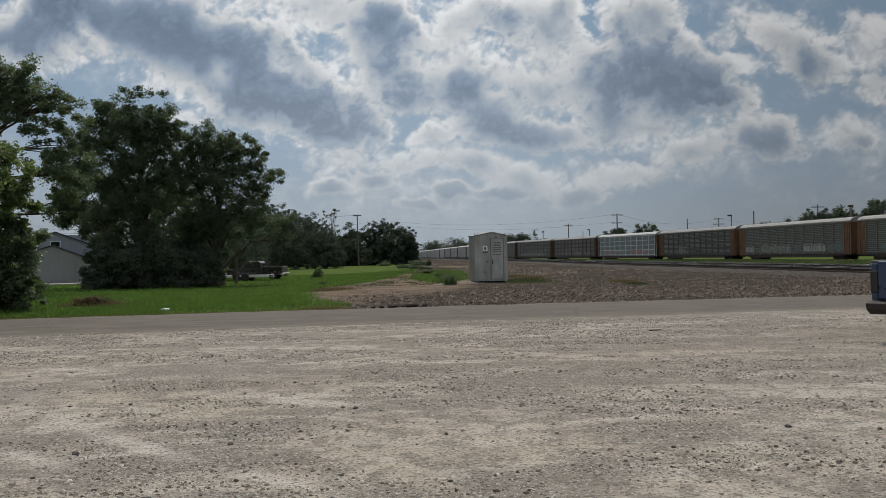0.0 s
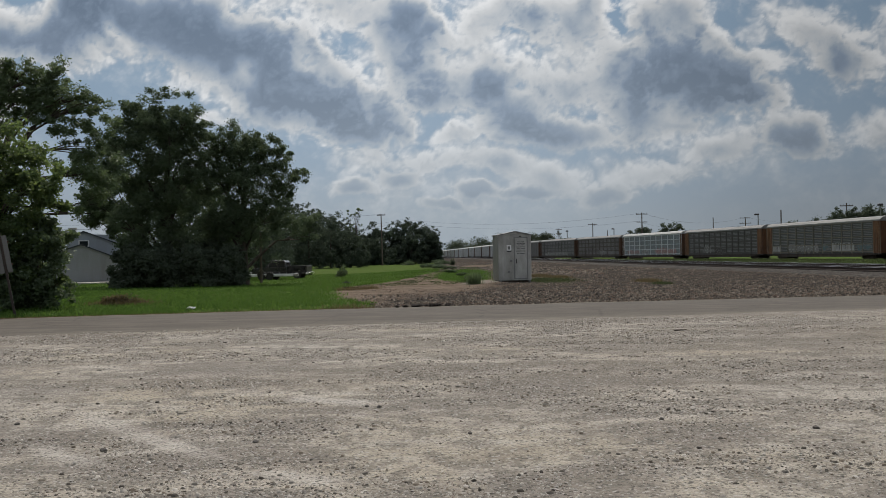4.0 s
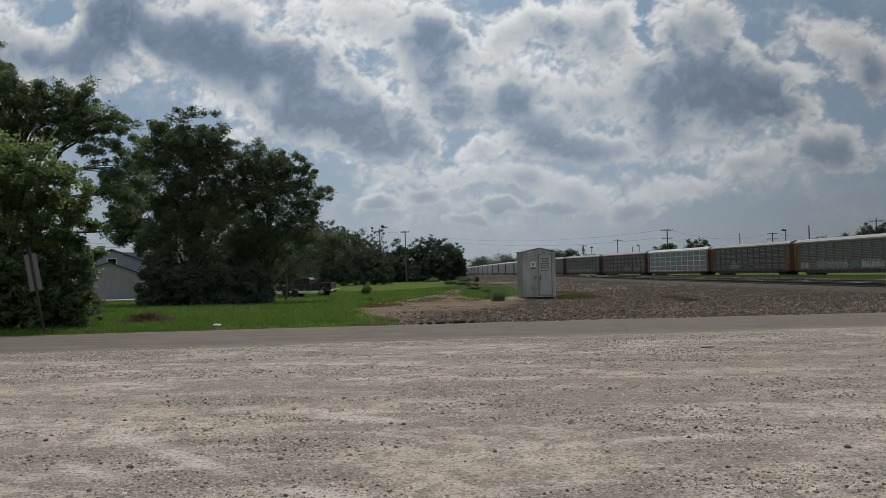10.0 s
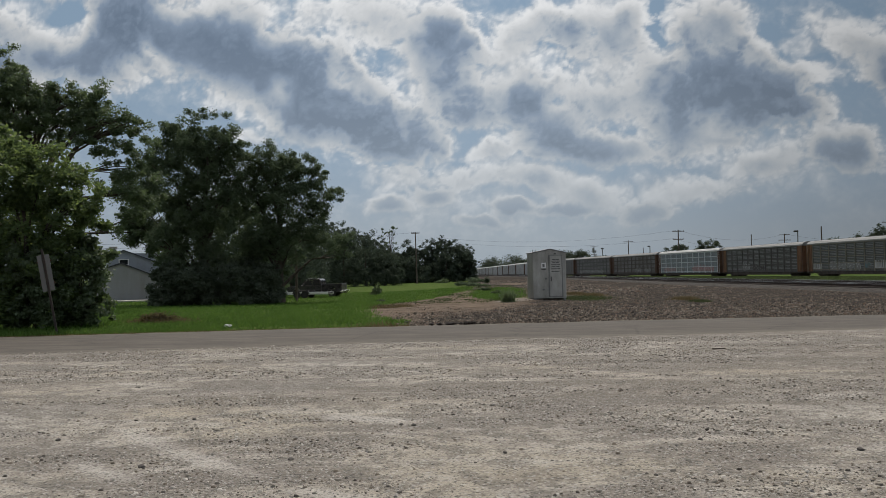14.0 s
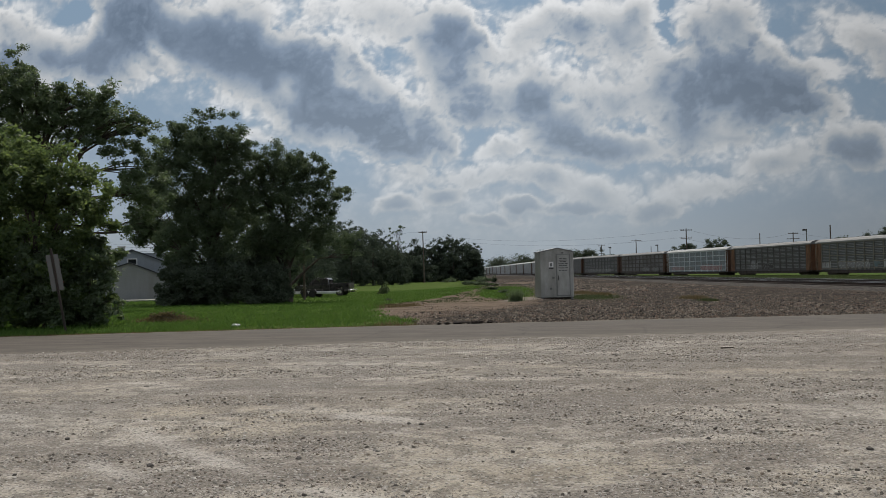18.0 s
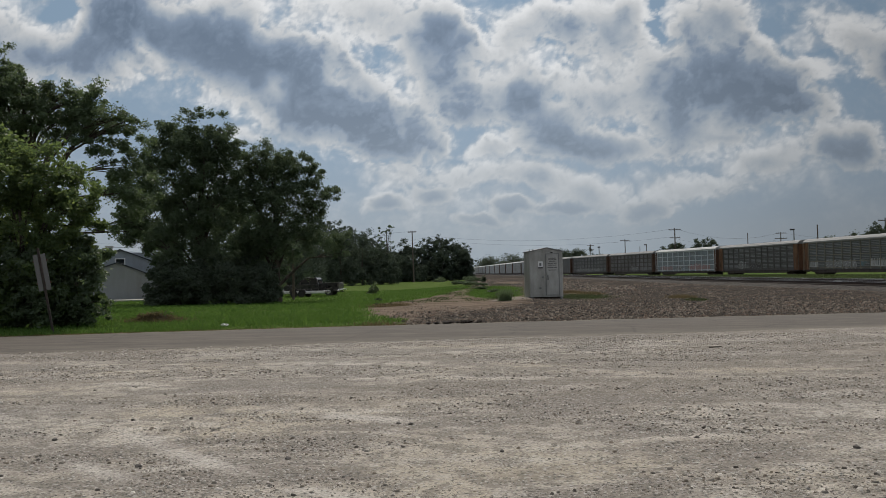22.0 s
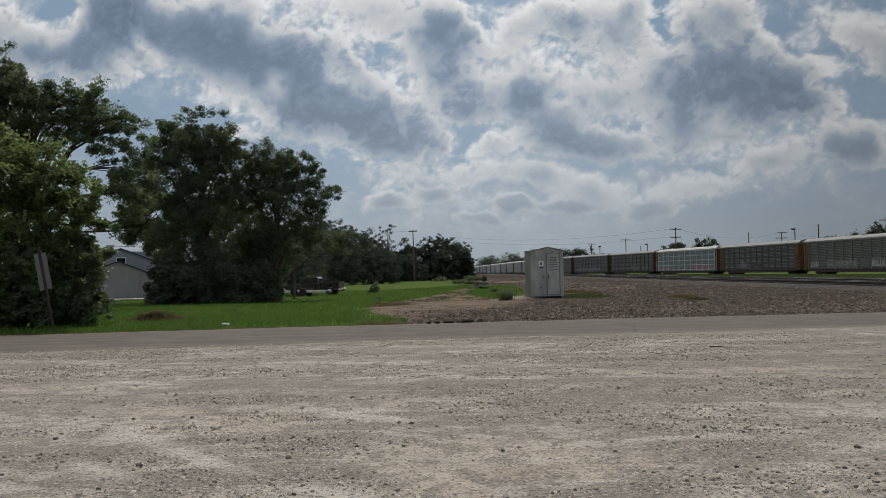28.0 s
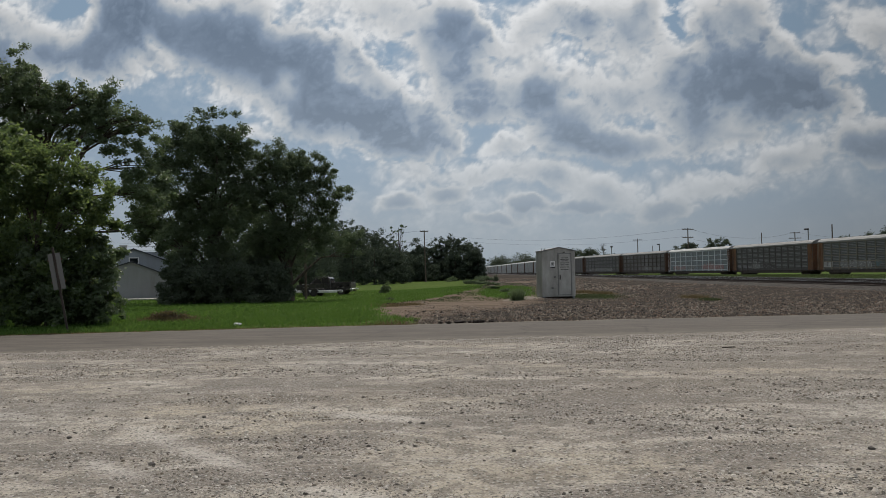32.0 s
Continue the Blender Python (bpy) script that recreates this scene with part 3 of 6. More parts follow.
def build_sky():
    """A far upright sheet of sky. Each cloud adds to the depth of vapour at its place; thin vapour is
    lit through and bright, deep vapour and what lies under it is grey. Places are slopes to the right
    of and above the lot's horizon."""
    D = 3000.0
    us = np.concatenate([np.linspace(-1.0, -0.66, 60)[:-1], np.linspace(-0.66, 0.64, 720), np.linspace(0.64, 0.95, 56)[1:]])
    vs = np.concatenate([np.linspace(-0.03, 0.34, 206), np.linspace(0.34, 0.46, 30)[1:]])
    U, V = np.meshgrid(us, vs)
    WU = U + 0.026 * (fbm(U * 14 + 3, V * 17 + 4, 58, 4) - 0.5) + 0.013 * (fbm(U * 48 + 3, V * 56 + 9, 59, 4) - 0.5)
    WV = V + 0.022 * (fbm(U * 14 + 33, V * 17 + 24, 60, 4) - 0.5) + 0.012 * (fbm(U * 48 + 53, V * 56 + 29, 61, 4) - 0.5)
    lumps, total = np.zeros_like(U), 0.0
    for k, (f, g) in enumerate(((24, 1.0), (52, 0.7), (108, 0.5), (210, 0.34))):
        lumps += g * (0.62 - cells(WU * f + 7 * k, WV * f * 1.25 + 3 * k, 70 + k))
        total += g
    lumps /= total
    wisp = fbm(WU * 9 + 31, WV * 15 + 17, 66, 6, 0.58) - 0.5
    grain = fbm(WU * 60 + 5, WV * 74 + 8, 67, 5, 0.6) - 0.5
    deep = 0.10 + 0.55 * wisp + 0.08 * smooth(0.2, 0.1, V)

    def puff(u, v, w, h, lean, amount):
        """One cloud, or with a negative amount a gap in the cover."""
        nonlocal deep
        a = radians(lean)
        du, dv = WU - u, WV - v
        p = (du * math.cos(a) + dv * math.sin(a)) / w
        q = (-du * math.sin(a) + dv * math.cos(a)) / h
        deep = deep + amount * smooth(1.5, 0.0, np.sqrt(p * p + q * q) - 0.75 * lumps - 0.35 * grain)

    puff(-0.310, 0.264, 0.201, 0.046, -26, 1.20)
    puff(-0.299, 0.310, 0.075, 0.041, -35, 0.55)
    puff(-0.555, 0.289, 0.089, 0.027, -25, 0.70)
    puff(-0.598, 0.266, 0.054, 0.027, 0, 0.70)
    puff(-0.476, 0.296, 0.051, 0.051, -60, 0.80)
    puff(-0.526, 0.330, 0.026, 0.022, 0, -0.50)
    puff(-0.411, 0.279, 0.029, 0.009, -42, -0.55)
    puff(-0.373, 0.334, 0.041, 0.011, 0, -0.45)
    puff(-0.279, 0.303, 0.023, 0.030, -40, -0.40)
    puff(-0.237, 0.279, 0.037, 0.019, -15, 0.40)
    puff(-0.189, 0.262, 0.034, 0.019, -30, 0.50)
    puff(-0.156, 0.226, 0.027, 0.020, -50, 0.50)
    puff(-0.128, 0.189, 0.031, 0.019, -40, 0.50)
    puff(-0.089, 0.167, 0.029, 0.015, -20, 0.50)
    puff(-0.259, 0.226, 0.025, 0.018, -25, -0.85)
    puff(-0.211, 0.203, 0.065, 0.026, -20, 0.80)
    puff(-0.163, 0.184, 0.031, 0.019, -30, 0.50)
    puff(-0.129, 0.153, 0.042, 0.015, 0, 0.80)
    puff(-0.074, 0.151, 0.014, 0.012, 0, 0.45)
    puff(-0.301, 0.171, 0.029, 0.007, -10, 0.45)
    puff(-0.235, 0.169, 0.048, 0.010, -10, 0.40)
    puff(-0.161, 0.311, 0.037, 0.033, 0, 0.50)
    puff(-0.219, 0.320, 0.027, 0.016, 0, 0.35)
    puff(-0.106, 0.310, 0.042, 0.031, 0, 0.50)
    puff(-0.079, 0.261, 0.042, 0.048, -15, 0.75)
    puff(-0.053, 0.287, 0.026, 0.037, 0, 0.50)
    puff(-0.054, 0.220, 0.025, 0.034, 0, 0.50)
    puff(-0.091, 0.197, 0.042, 0.011, 0, 0.30)
    puff(0.035, 0.288, 0.049, 0.023, 0, 0.60)
    puff(0.052, 0.311, 0.020, 0.014, 0, 0.40)
    puff(0.084, 0.276, 0.025, 0.027, 0, 0.45)
    puff(0.013, 0.238, 0.058, 0.037, -10, 0.50)
    puff(-0.013, 0.205, 0.040, 0.026, 0, 0.45)
    puff(-0.031, 0.184, 0.034, 0.012, 0, 0.45)
    puff(0.036, 0.223, 0.023, 0.018, -40, 0.40)
    puff(0.049, 0.189, 0.054, 0.022, -22, 0.65)
    puff(0.079, 0.215, 0.026, 0.019, 0, 0.35)
    puff(0.111, 0.147, 0.080, 0.018, -6, 1.05)
    puff(0.072, 0.163, 0.048, 0.020, -20, 0.50)
    puff(-0.014, 0.146, 0.027, 0.010, 8, 0.60)
    puff(0.038, 0.139, 0.010, 0.005, 0, 0.50)
    puff(-0.123, 0.116, 0.042, 0.015, 0, 0.45)
    puff(-0.082, 0.095, 0.023, 0.010, 0, 1.15)
    puff(-0.056, 0.117, 0.033, 0.011, 0, 0.45)
    puff(0.014, 0.115, 0.042, 0.014, 0, 0.50)
    puff(-0.137, 0.083, 0.024, 0.008, 0, 1.15)
    puff(0.014, 0.078, 0.025, 0.007, 0, 1.15)
    puff(0.073, 0.075, 0.037, 0.006, 0, 1.15)
    puff(-0.027, 0.063, 0.029, 0.005, 0, 1.15)
    puff(0.077, 0.102, 0.041, 0.018, -15, 0.50)
    puff(0.121, 0.294, 0.048, 0.033, 0, 0.50)
    puff(0.147, 0.280, 0.034, 0.026, 0, 0.40)
    puff(0.161, 0.305, 0.020, 0.016, 0, 0.35)
    puff(0.184, 0.289, 0.011, 0.030, 0, -0.40)
    puff(0.139, 0.233, 0.049, 0.040, 0, 0.50)
    puff(0.119, 0.194, 0.041, 0.026, 0, 0.45)
    puff(0.188, 0.208, 0.029, 0.042, 0, 0.50)
    puff(0.239, 0.290, 0.042, 0.038, 0, 0.60)
    puff(0.215, 0.247, 0.035, 0.041, 0, 0.50)
    puff(0.267, 0.275, 0.025, 0.040, 0, 0.50)
    puff(0.305, 0.253, 0.031, 0.015, -40, 0.55)
    puff(0.332, 0.220, 0.018, 0.022, -40, 0.50)
    puff(0.282, 0.212, 0.068, 0.035, -12, 1.25)
    puff(0.326, 0.193, 0.045, 0.016, -12, 0.80)
    puff(0.231, 0.196, 0.038, 0.020, 0, 0.40)
    puff(0.290, 0.172, 0.029, 0.012, 0, 0.50)
    puff(0.361, 0.193, 0.025, 0.011, -15, 0.50)
    puff(0.235, 0.162, 0.040, 0.022, 0, 0.45)
    puff(0.262, 0.150, 0.025, 0.007, 0, 0.50)
    puff(0.204, 0.161, 0.029, 0.027, 0, 0.45)
    puff(0.318, 0.127, 0.042, 0.015, 0, 0.45)
    puff(0.285, 0.122, 0.034, 0.011, 0, 0.40)
    puff(0.382, 0.146, 0.040, 0.023, 0, 0.50)
    puff(0.401, 0.129, 0.042, 0.015, -6, 0.90)
    puff(0.415, 0.155, 0.019, 0.014, 0, 0.50)
    puff(0.398, 0.271, 0.044, 0.025, -20, 0.40)
    puff(0.433, 0.250, 0.040, 0.031, 0, 0.50)
    puff(0.449, 0.224, 0.030, 0.022, -20, 0.75)
    puff(0.359, 0.225, 0.033, 0.012, 0, 0.28)
    puff(0.347, 0.256, 0.025, 0.010, 0, 0.22)
    puff(0.195, 0.097, 0.041, 0.016, 0, 0.45)
    puff(0.248, 0.097, 0.034, 0.012, 0, 0.50)
    puff(0.161, 0.072, 0.029, 0.012, 0, 1.15)
    puff(0.116, 0.093, 0.029, 0.014, 0, 0.40)
    puff(0.487, 0.145, 0.029, 0.016, 0, 0.50)
    puff(0.501, 0.134, 0.018, 0.007, 0, 0.60)
    puff(0.519, 0.245, 0.045, 0.038, 0, 0.50)
    puff(0.532, 0.197, 0.037, 0.020, 0, 0.50)
    puff(-0.720, 0.280, 0.100, 0.060, 0, 0.90)
    puff(-0.620, 0.200, 0.080, 0.030, 0, 0.70)
    puff(-0.850, 0.200, 0.100, 0.050, 0, 0.90)
    puff(0.660, 0.200, 0.090, 0.050, 0, 0.90)
    puff(0.780, 0.280, 0.100, 0.050, 0, 0.70)
    puff(0.200, 0.380, 0.140, 0.030, 0, 0.80)
    puff(-0.120, 0.390, 0.120, 0.030, 0, 0.80)
    puff(-0.420, 0.390, 0.130, 0.030, 0, 0.90)
    deep = np.maximum(deep, 0) + (0.10 + 0.42 * smooth(0.05, 0.45, deep)) * (lumps * 0.9 + grain * 0.7)
    deep = np.maximum(deep, 0)
    # vapour between a place and the sun, which stands high above
    over, weight = np.zeros_like(deep), 0.0
    for k in range(1, 18):
        for j in (-4, 0, 4):
            w = (18 - k) / 18
            over[:-k] += w * np.roll(deep[k:], j * k // 6, axis=1)
            weight += w
    over /= weight
    cover = smooth(0.0, 0.8, deep)
    tone = 0.80 - 0.52 * smooth(0.55, 1.55, deep) - 0.24 * smooth(0.4, 1.4, over) + (0.55 * lumps + 0.30 * grain) * (1 - 0.6 * smooth(0.8, 1.5, deep)) + 0.22 * np.clip(deep - over, -0.6, 0.6)
    haze = np.minimum(0.95, 1.35 * np.exp(-np.maximum(V, 0) / 0.12))
    glow = 1.06 - np.where(U < -0.05, 0.12, 0.28) * smooth(0.1, 0.62, np.abs(U + 0.05)) - 0.16 * smooth(-0.05, 0.4, U) - 0.13 * smooth(0.15, 0.0, V)
    veil = smooth(0.46, 0.38, V) * smooth(-1.0, -0.86, U) * smooth(0.95, 0.8, U)
    nx, ny = len(us), len(vs)
    i = np.arange(nx * ny).reshape(ny, nx)
    f = np.stack([i[:-1, :-1], i[1:, :-1], i[1:, 1:], i[:-1, 1:]], -1).reshape(-1, 4)
    me = indexed_mesh("sky_backdrop", np.stack([U.ravel() * D, np.full(U.size, D), V.ravel() * D], 1), f, CLOUDS)
    for key, val in (("cover", cover), ("tone", tone), ("haze", haze), ("veil", veil), ("glow", glow)):
        me.attributes.new(key, "FLOAT", "POINT").data.foreach_set("value", val.ravel().astype(np.float32))
    return tagged(new("sky_backdrop", me), "hazy blue summer sky with broken grey and white clouds", "sky", kind="structure")


# ---- the standing train ----


def frustum(x0, x1, z0, z1, y0, y1, inset):
    """A raised panel: vertices and faces, proud towards +y."""
    v = [(x0, y0, z0), (x1, y0, z0), (x1, y0, z1), (x0, y0, z1), (x0 + inset, y1, z0 + inset), (x1 - inset, y1, z0 + inset), (x1 - inset, y1, z1 - inset), (x0 + inset, y1, z1 - inset)]
    return v, [(7, 6, 5, 4), (0, 1, 5, 4)[::-1], (1, 2, 6, 5)[::-1], (2, 3, 7, 6)[::-1], (3, 0, 4, 7)[::-1]]


# Slots are painted paler than the panels, for the light they catch.
SLOT = paint("lit_slot_sheet", (0.165, 0.168, 0.165), 0.5, 0.2, (0.06, 0.05, 0.045), 0.6)
CAR_L, CAR_W = 26.9, 1.58
SHARED = {}


def shared(key, make):
    """The same mesh for like parts."""
    if key not in SHARED:
        SHARED[key] = make()
    return SHARED[key]


def mesh_of(name, bm, mat):
    me = bpy.data.meshes.new(name)
    bm.to_mesh(me)
    bm.free()
    me.materials.append(mat)
    return me


def child(name, me, parent, m=None, label=""):
    o = new(name, me)
    o.parent = parent
    if m is not None:
        o.matrix_basis = m
    if label:
        o["label"] = label
    return o


def roof_bm(half):
    bm = bmesh.new()
    out = [(-CAR_W - 0.03, 5.0), (-CAR_W - 0.03, 5.18), (-1.25, 5.5), (-0.7, 5.62), (0, 5.66), (0.7, 5.62), (1.25, 5.5), (CAR_W + 0.03, 5.18), (CAR_W + 0.03, 5.0)]
    a = [bm.verts.new((-half, y, z)) for y, z in out]
    b = [bm.verts.new((half, y, z)) for y, z in out]
    n = len(out)
    for i in range(n):
        bm.faces.new((a[i], a[(i + 1) % n], b[(i + 1) % n], b[i]))
    bm.faces.new(a[::-1])
    bm.faces.new(b)
    bmesh.ops.recalc_face_normals(bm, faces=bm.faces[:])
    for k in range(19):  # low ribs across the roof
        x = -half + 0.6 + k * (2 * half - 1.2) / 18
        box(bm, x - 0.03, x + 0.03, -0.6, 0.6, 5.5, 5.668)
    return bm


def bogie_bm():
    bm = bmesh.new()
    for y in (-1.0, 1.0):
        prism(bm, [(-1.25, 0.38), (-0.95, 0.62), (-0.35, 0.66), (-0.2, 0.75), (0.2, 0.75), (0.35, 0.66), (0.95, 0.62), (1.25, 0.38), (0.95, 0.34), (0.5, 0.22), (-0.5, 0.22), (-0.95, 0.34)], y - 0.09, y + 0.09)
    box(bm, -0.2, 0.2, -1.0, 1.0, 0.4, 0.7)
    return bm


def wheel_bm():
    bm = bmesh.new()
    for y in (-0.755, 0.755):
        rod(bm, (0, y - 0.07, 0), (0, y + 0.07, 0), 0.42, seg=20)
        rod(bm, (0, y - math.copysign(0.08, y), 0), (0, y - math.copysign(0.05, y), 0), 0.455, seg=20)
    rod(bm, (0, -0.8, 0), (0, 0.8, 0), 0.08)
    return bm


def autorack(m, frame_mat, panel_mat, roof_mat, door_mat, cols, detail, label, marks=()):
    car = tagged(thing("autorack_railcar", m), label, "railcar", "cars of the standing train")
    half = CAR_L / 2
    core = bx(-half + 0.45, half - 0.45, -CAR_W + 0.05, CAR_W - 0.16, 0.95, 5.1)
    part("body", core, panel_mat, car)
    child("roof", shared(("roof", roof_mat.name), lambda: mesh_of("roof", roof_bm(half), roof_mat)), car, label="pale ribbed sheet roof")
    sill = bmesh.new()
    prism(sill, [(-half, 0.95), (half, 0.95), (half, 0.8), (half - 2.8, 0.74), (half - 4.2, 0.5), (-half + 4.2, 0.5), (-half + 2.8, 0.74), (-half, 0.8)], CAR_W - 0.16, CAR_W - 0.02)
    box(sill, -half, half, -0.25, 0.25, 0.6, 0.94)
    part("side_sill", sill, IRON, car)
    dw = 1.45 if door_mat is RUST_DOOR else 0.8  # width of the rusty end bay
    x0, x1, z0, z1 = -half + dw + 0.05, half - dw - 0.05, 1.2, 4.95
    w, h = (x1 - x0) / cols, (z1 - z0) / 4
    key = (panel_mat.name, cols, dw)

    def panel():
        v, f = frustum(0.03, w - 0.03, 0.02, h - 0.02, CAR_W - 0.16, CAR_W - 0.11, 0.03)
        me = bpy.data.meshes.new("side_panel")
        # three shallow slots pressed into each sheet
        for k in range(3):
            b = len(v)
            zz = 0.2 + k * 0.22
            v2, f2 = frustum(0.25, w - 0.25, zz, zz + 0.1, CAR_W - 0.112, CAR_W - 0.07, 0.03)
            v += v2
            f += [tuple(i + b for i in q) for q in f2]
        me.from_pydata(v, [], f)
        me.materials.append(panel_mat)
        me.materials.append(SLOT)
        for q in me.polygons[5:]:
            q.material_index = 1
        return me

    if detail:
        pm = shared(("panel",) + key, panel)
        post = shared(("post", frame_mat.name), lambda: mesh_of("side_post", bx(-0.06, 0.06, CAR_W - 0.16, CAR_W - 0.03, 0.93, 5.02), frame_mat))
        for i in range(cols):
            for j in range(4):
                child("side_panel", pm, car, pose(x0 + i * w, 0, z0 + j * h))
        for i in range(cols + 1):
            child("side_post", post, car, pose(x0 + i * w, 0, 0))
        rail = shared(("rail", frame_mat.name, dw), lambda: mesh_of("side_rail", bx(x0, x1, CAR_W - 0.15, CAR_W - 0.045, -0.05, 0.05), frame_mat))
        for j in range(5):
            child("side_rail", rail, car, pose(0, 0, z0 + j * h))
    else:
        post = shared(("post", frame_mat.name), lambda: mesh_of("side_post", bx(-0.06, 0.06, CAR_W - 0.16, CAR_W - 0.03, 0.93, 5.02), frame_mat))
        for i in range(cols + 1):
            child("side_post", post, car, pose(x0 + i * w, 0, 0))
        part("side_wall", bx(x0, x1, CAR_W - 0.155, CAR_W - 0.05, z0, z1), panel_mat, car)
    for s in (-1, 1):  # folded end doors and their corner posts
        bm = bmesh.new()
        for k in range(4):
            y = -CAR_W + 0.1 + k * 0.78
            box(bm, s * (half - 0.45 + 0.12 * (k % 2)) - 0.05, s * (half - 0.45 + 0.12 * (k % 2)) + 0.05, y, y + 0.78, 0.95, 5.02)
        d = part("end_door", bm, door_mat, car, "rust-brown folded end door")
        ins = sorted((s * (half - 0.02), s * (half - dw)))
        bay = part("end_bay", bx(ins[0], ins[1], CAR_W - 0.2, CAR_W - 0.05, 0.95, 5.02, 0.02), door_mat, car, "rusty steel end bay")
        for k in range(3 if dw > 1 else 0):
            xx = s * (half - 0.1 - k * (dw - 0.2) / 2)
            part("stiffener", bx(xx - 0.07, xx + 0.07, CAR_W - 0.06, CAR_W + 0.01, 0.95, 5.02), door_mat, bay)
        if detail:
            lad = bmesh.new()
            xx = s * (half - 0.2)
            for dx in (-0.2, 0.2):
                rod(lad, (xx + dx, CAR_W + 0.03, 0.8), (xx + dx, CAR_W + 0.03, 5.0), 0.02, seg=5)
            for k in range(12):
                rod(lad, (xx - 0.2, CAR_W + 0.03, 0.95 + k * 0.34), (xx + 0.2, CAR_W + 0.03, 0.95 + k * 0.34), 0.014, seg=5)
            part("ladder", lad, frame_mat, d)
        bg = child("bogie", shared("bogie", lambda: mesh_of("bogie", bogie_bm(), IRON)), car, pose(s * (half - 3.3), 0, 0))
        for dx in (-0.9, 0.9):
            child("wheel", shared("wheel", lambda: mesh_of("wheel", wheel_bm(), IRON)), bg, pose(dx, 0, 0.42))
        part("coupler", bx(s * (half + 0.25) - 0.55, s * (half + 0.25) + 0.55, -0.13, 0.13, 0.68, 0.94, 0.03), IRON, car)
    for name, ring, y, mat in marks:  # sprayed paint lies on the panels' faces
        part(name, prism(bmesh.new(), ring, CAR_W - 0.1, CAR_W - y), mat, car)
    return car


def stroke(ax, az, bx_, bz, w):
    """The four corners of one straight stroke."""
    d = math.hypot(bx_ - ax, bz - az) or 1.0
    nx_, nz_ = -(bz - az) / d * w, (bx_ - ax) / d * w
    return [(ax + nx_, az + nz_), (ax - nx_, az - nz_), (bx_ - nx_ * 0.8, bz - nz_ * 0.8), (bx_ + nx_ * 0.8, bz + nz_ * 0.8)]


def bubbles(rng, x0, x1, z0, z1, fill, line):
    """Swollen letter shapes that cannot be read: an outline, a filled body and an inner stroke each."""
    n = max(1, round((x1 - x0) / 0.95))
    w = (x1 - x0) / n
    out = []
    for k in range(n):
        cx, cz = x0 + (k + 0.5) * w + rng.uniform(-0.1, 0.1), (z0 + z1) / 2 + rng.uniform(-0.12, 0.12)
        a, b, ph = w * rng.uniform(0.45, 0.7), (z1 - z0) * rng.uniform(0.38, 0.58), rng.uniform(0, 6.28)
        for name, grow, y, mat in (("painted_outline", 0.07, 0.068 + 0.0008 * k, line), ("painted_letter", 0.0, 0.052 + 0.0008 * k, fill)):
            ring = []
            for i in range(16):
                t = -i / 16 * 2 * math.pi
                r = 1 + 0.22 * math.sin(3 * t + ph) + 0.14 * math.sin(5 * t + 2 * ph) + 0.08 * math.sin(7 * t + 3 * ph)
                ring.append((cx + (a * r + grow) * math.cos(t), cz + (b * r + grow) * math.sin(t)))
            out.append((name, ring, y, mat))
        out.append(("painted_stroke", stroke(cx - a * 0.35, cz + b * rng.uniform(-0.5, 0.6), cx + a * 0.4, cz + b * rng.uniform(-0.5, 0.6), 0.06), 0.036, line))
    return out


def blocks(rng, x0, x1, z0, z1, mat):
    """Tall square strokes side by side."""
    out, x = [], x0
    while x < x1 - 0.3:
        w = rng.uniform(0.5, 0.8)
        low = rng.uniform(0.0, 0.15)
        for dx in rng.choice(((0.0, 0.5, 1.0), (0.0, 0.6), (0.0, 0.4, 0.8))):
            out.append(("painted_stroke", stroke(x + dx * w, z0 + low, x + dx * w, z1 - rng.uniform(0, 0.3), rng.uniform(0.08, 0.12)), 0.05, mat))
        out.append(("painted_stroke", stroke(x - 0.1, z0 + 0.1, x + w, z0 + 0.1, 0.09), 0.044, mat))
        x += w + 0.15
    return out


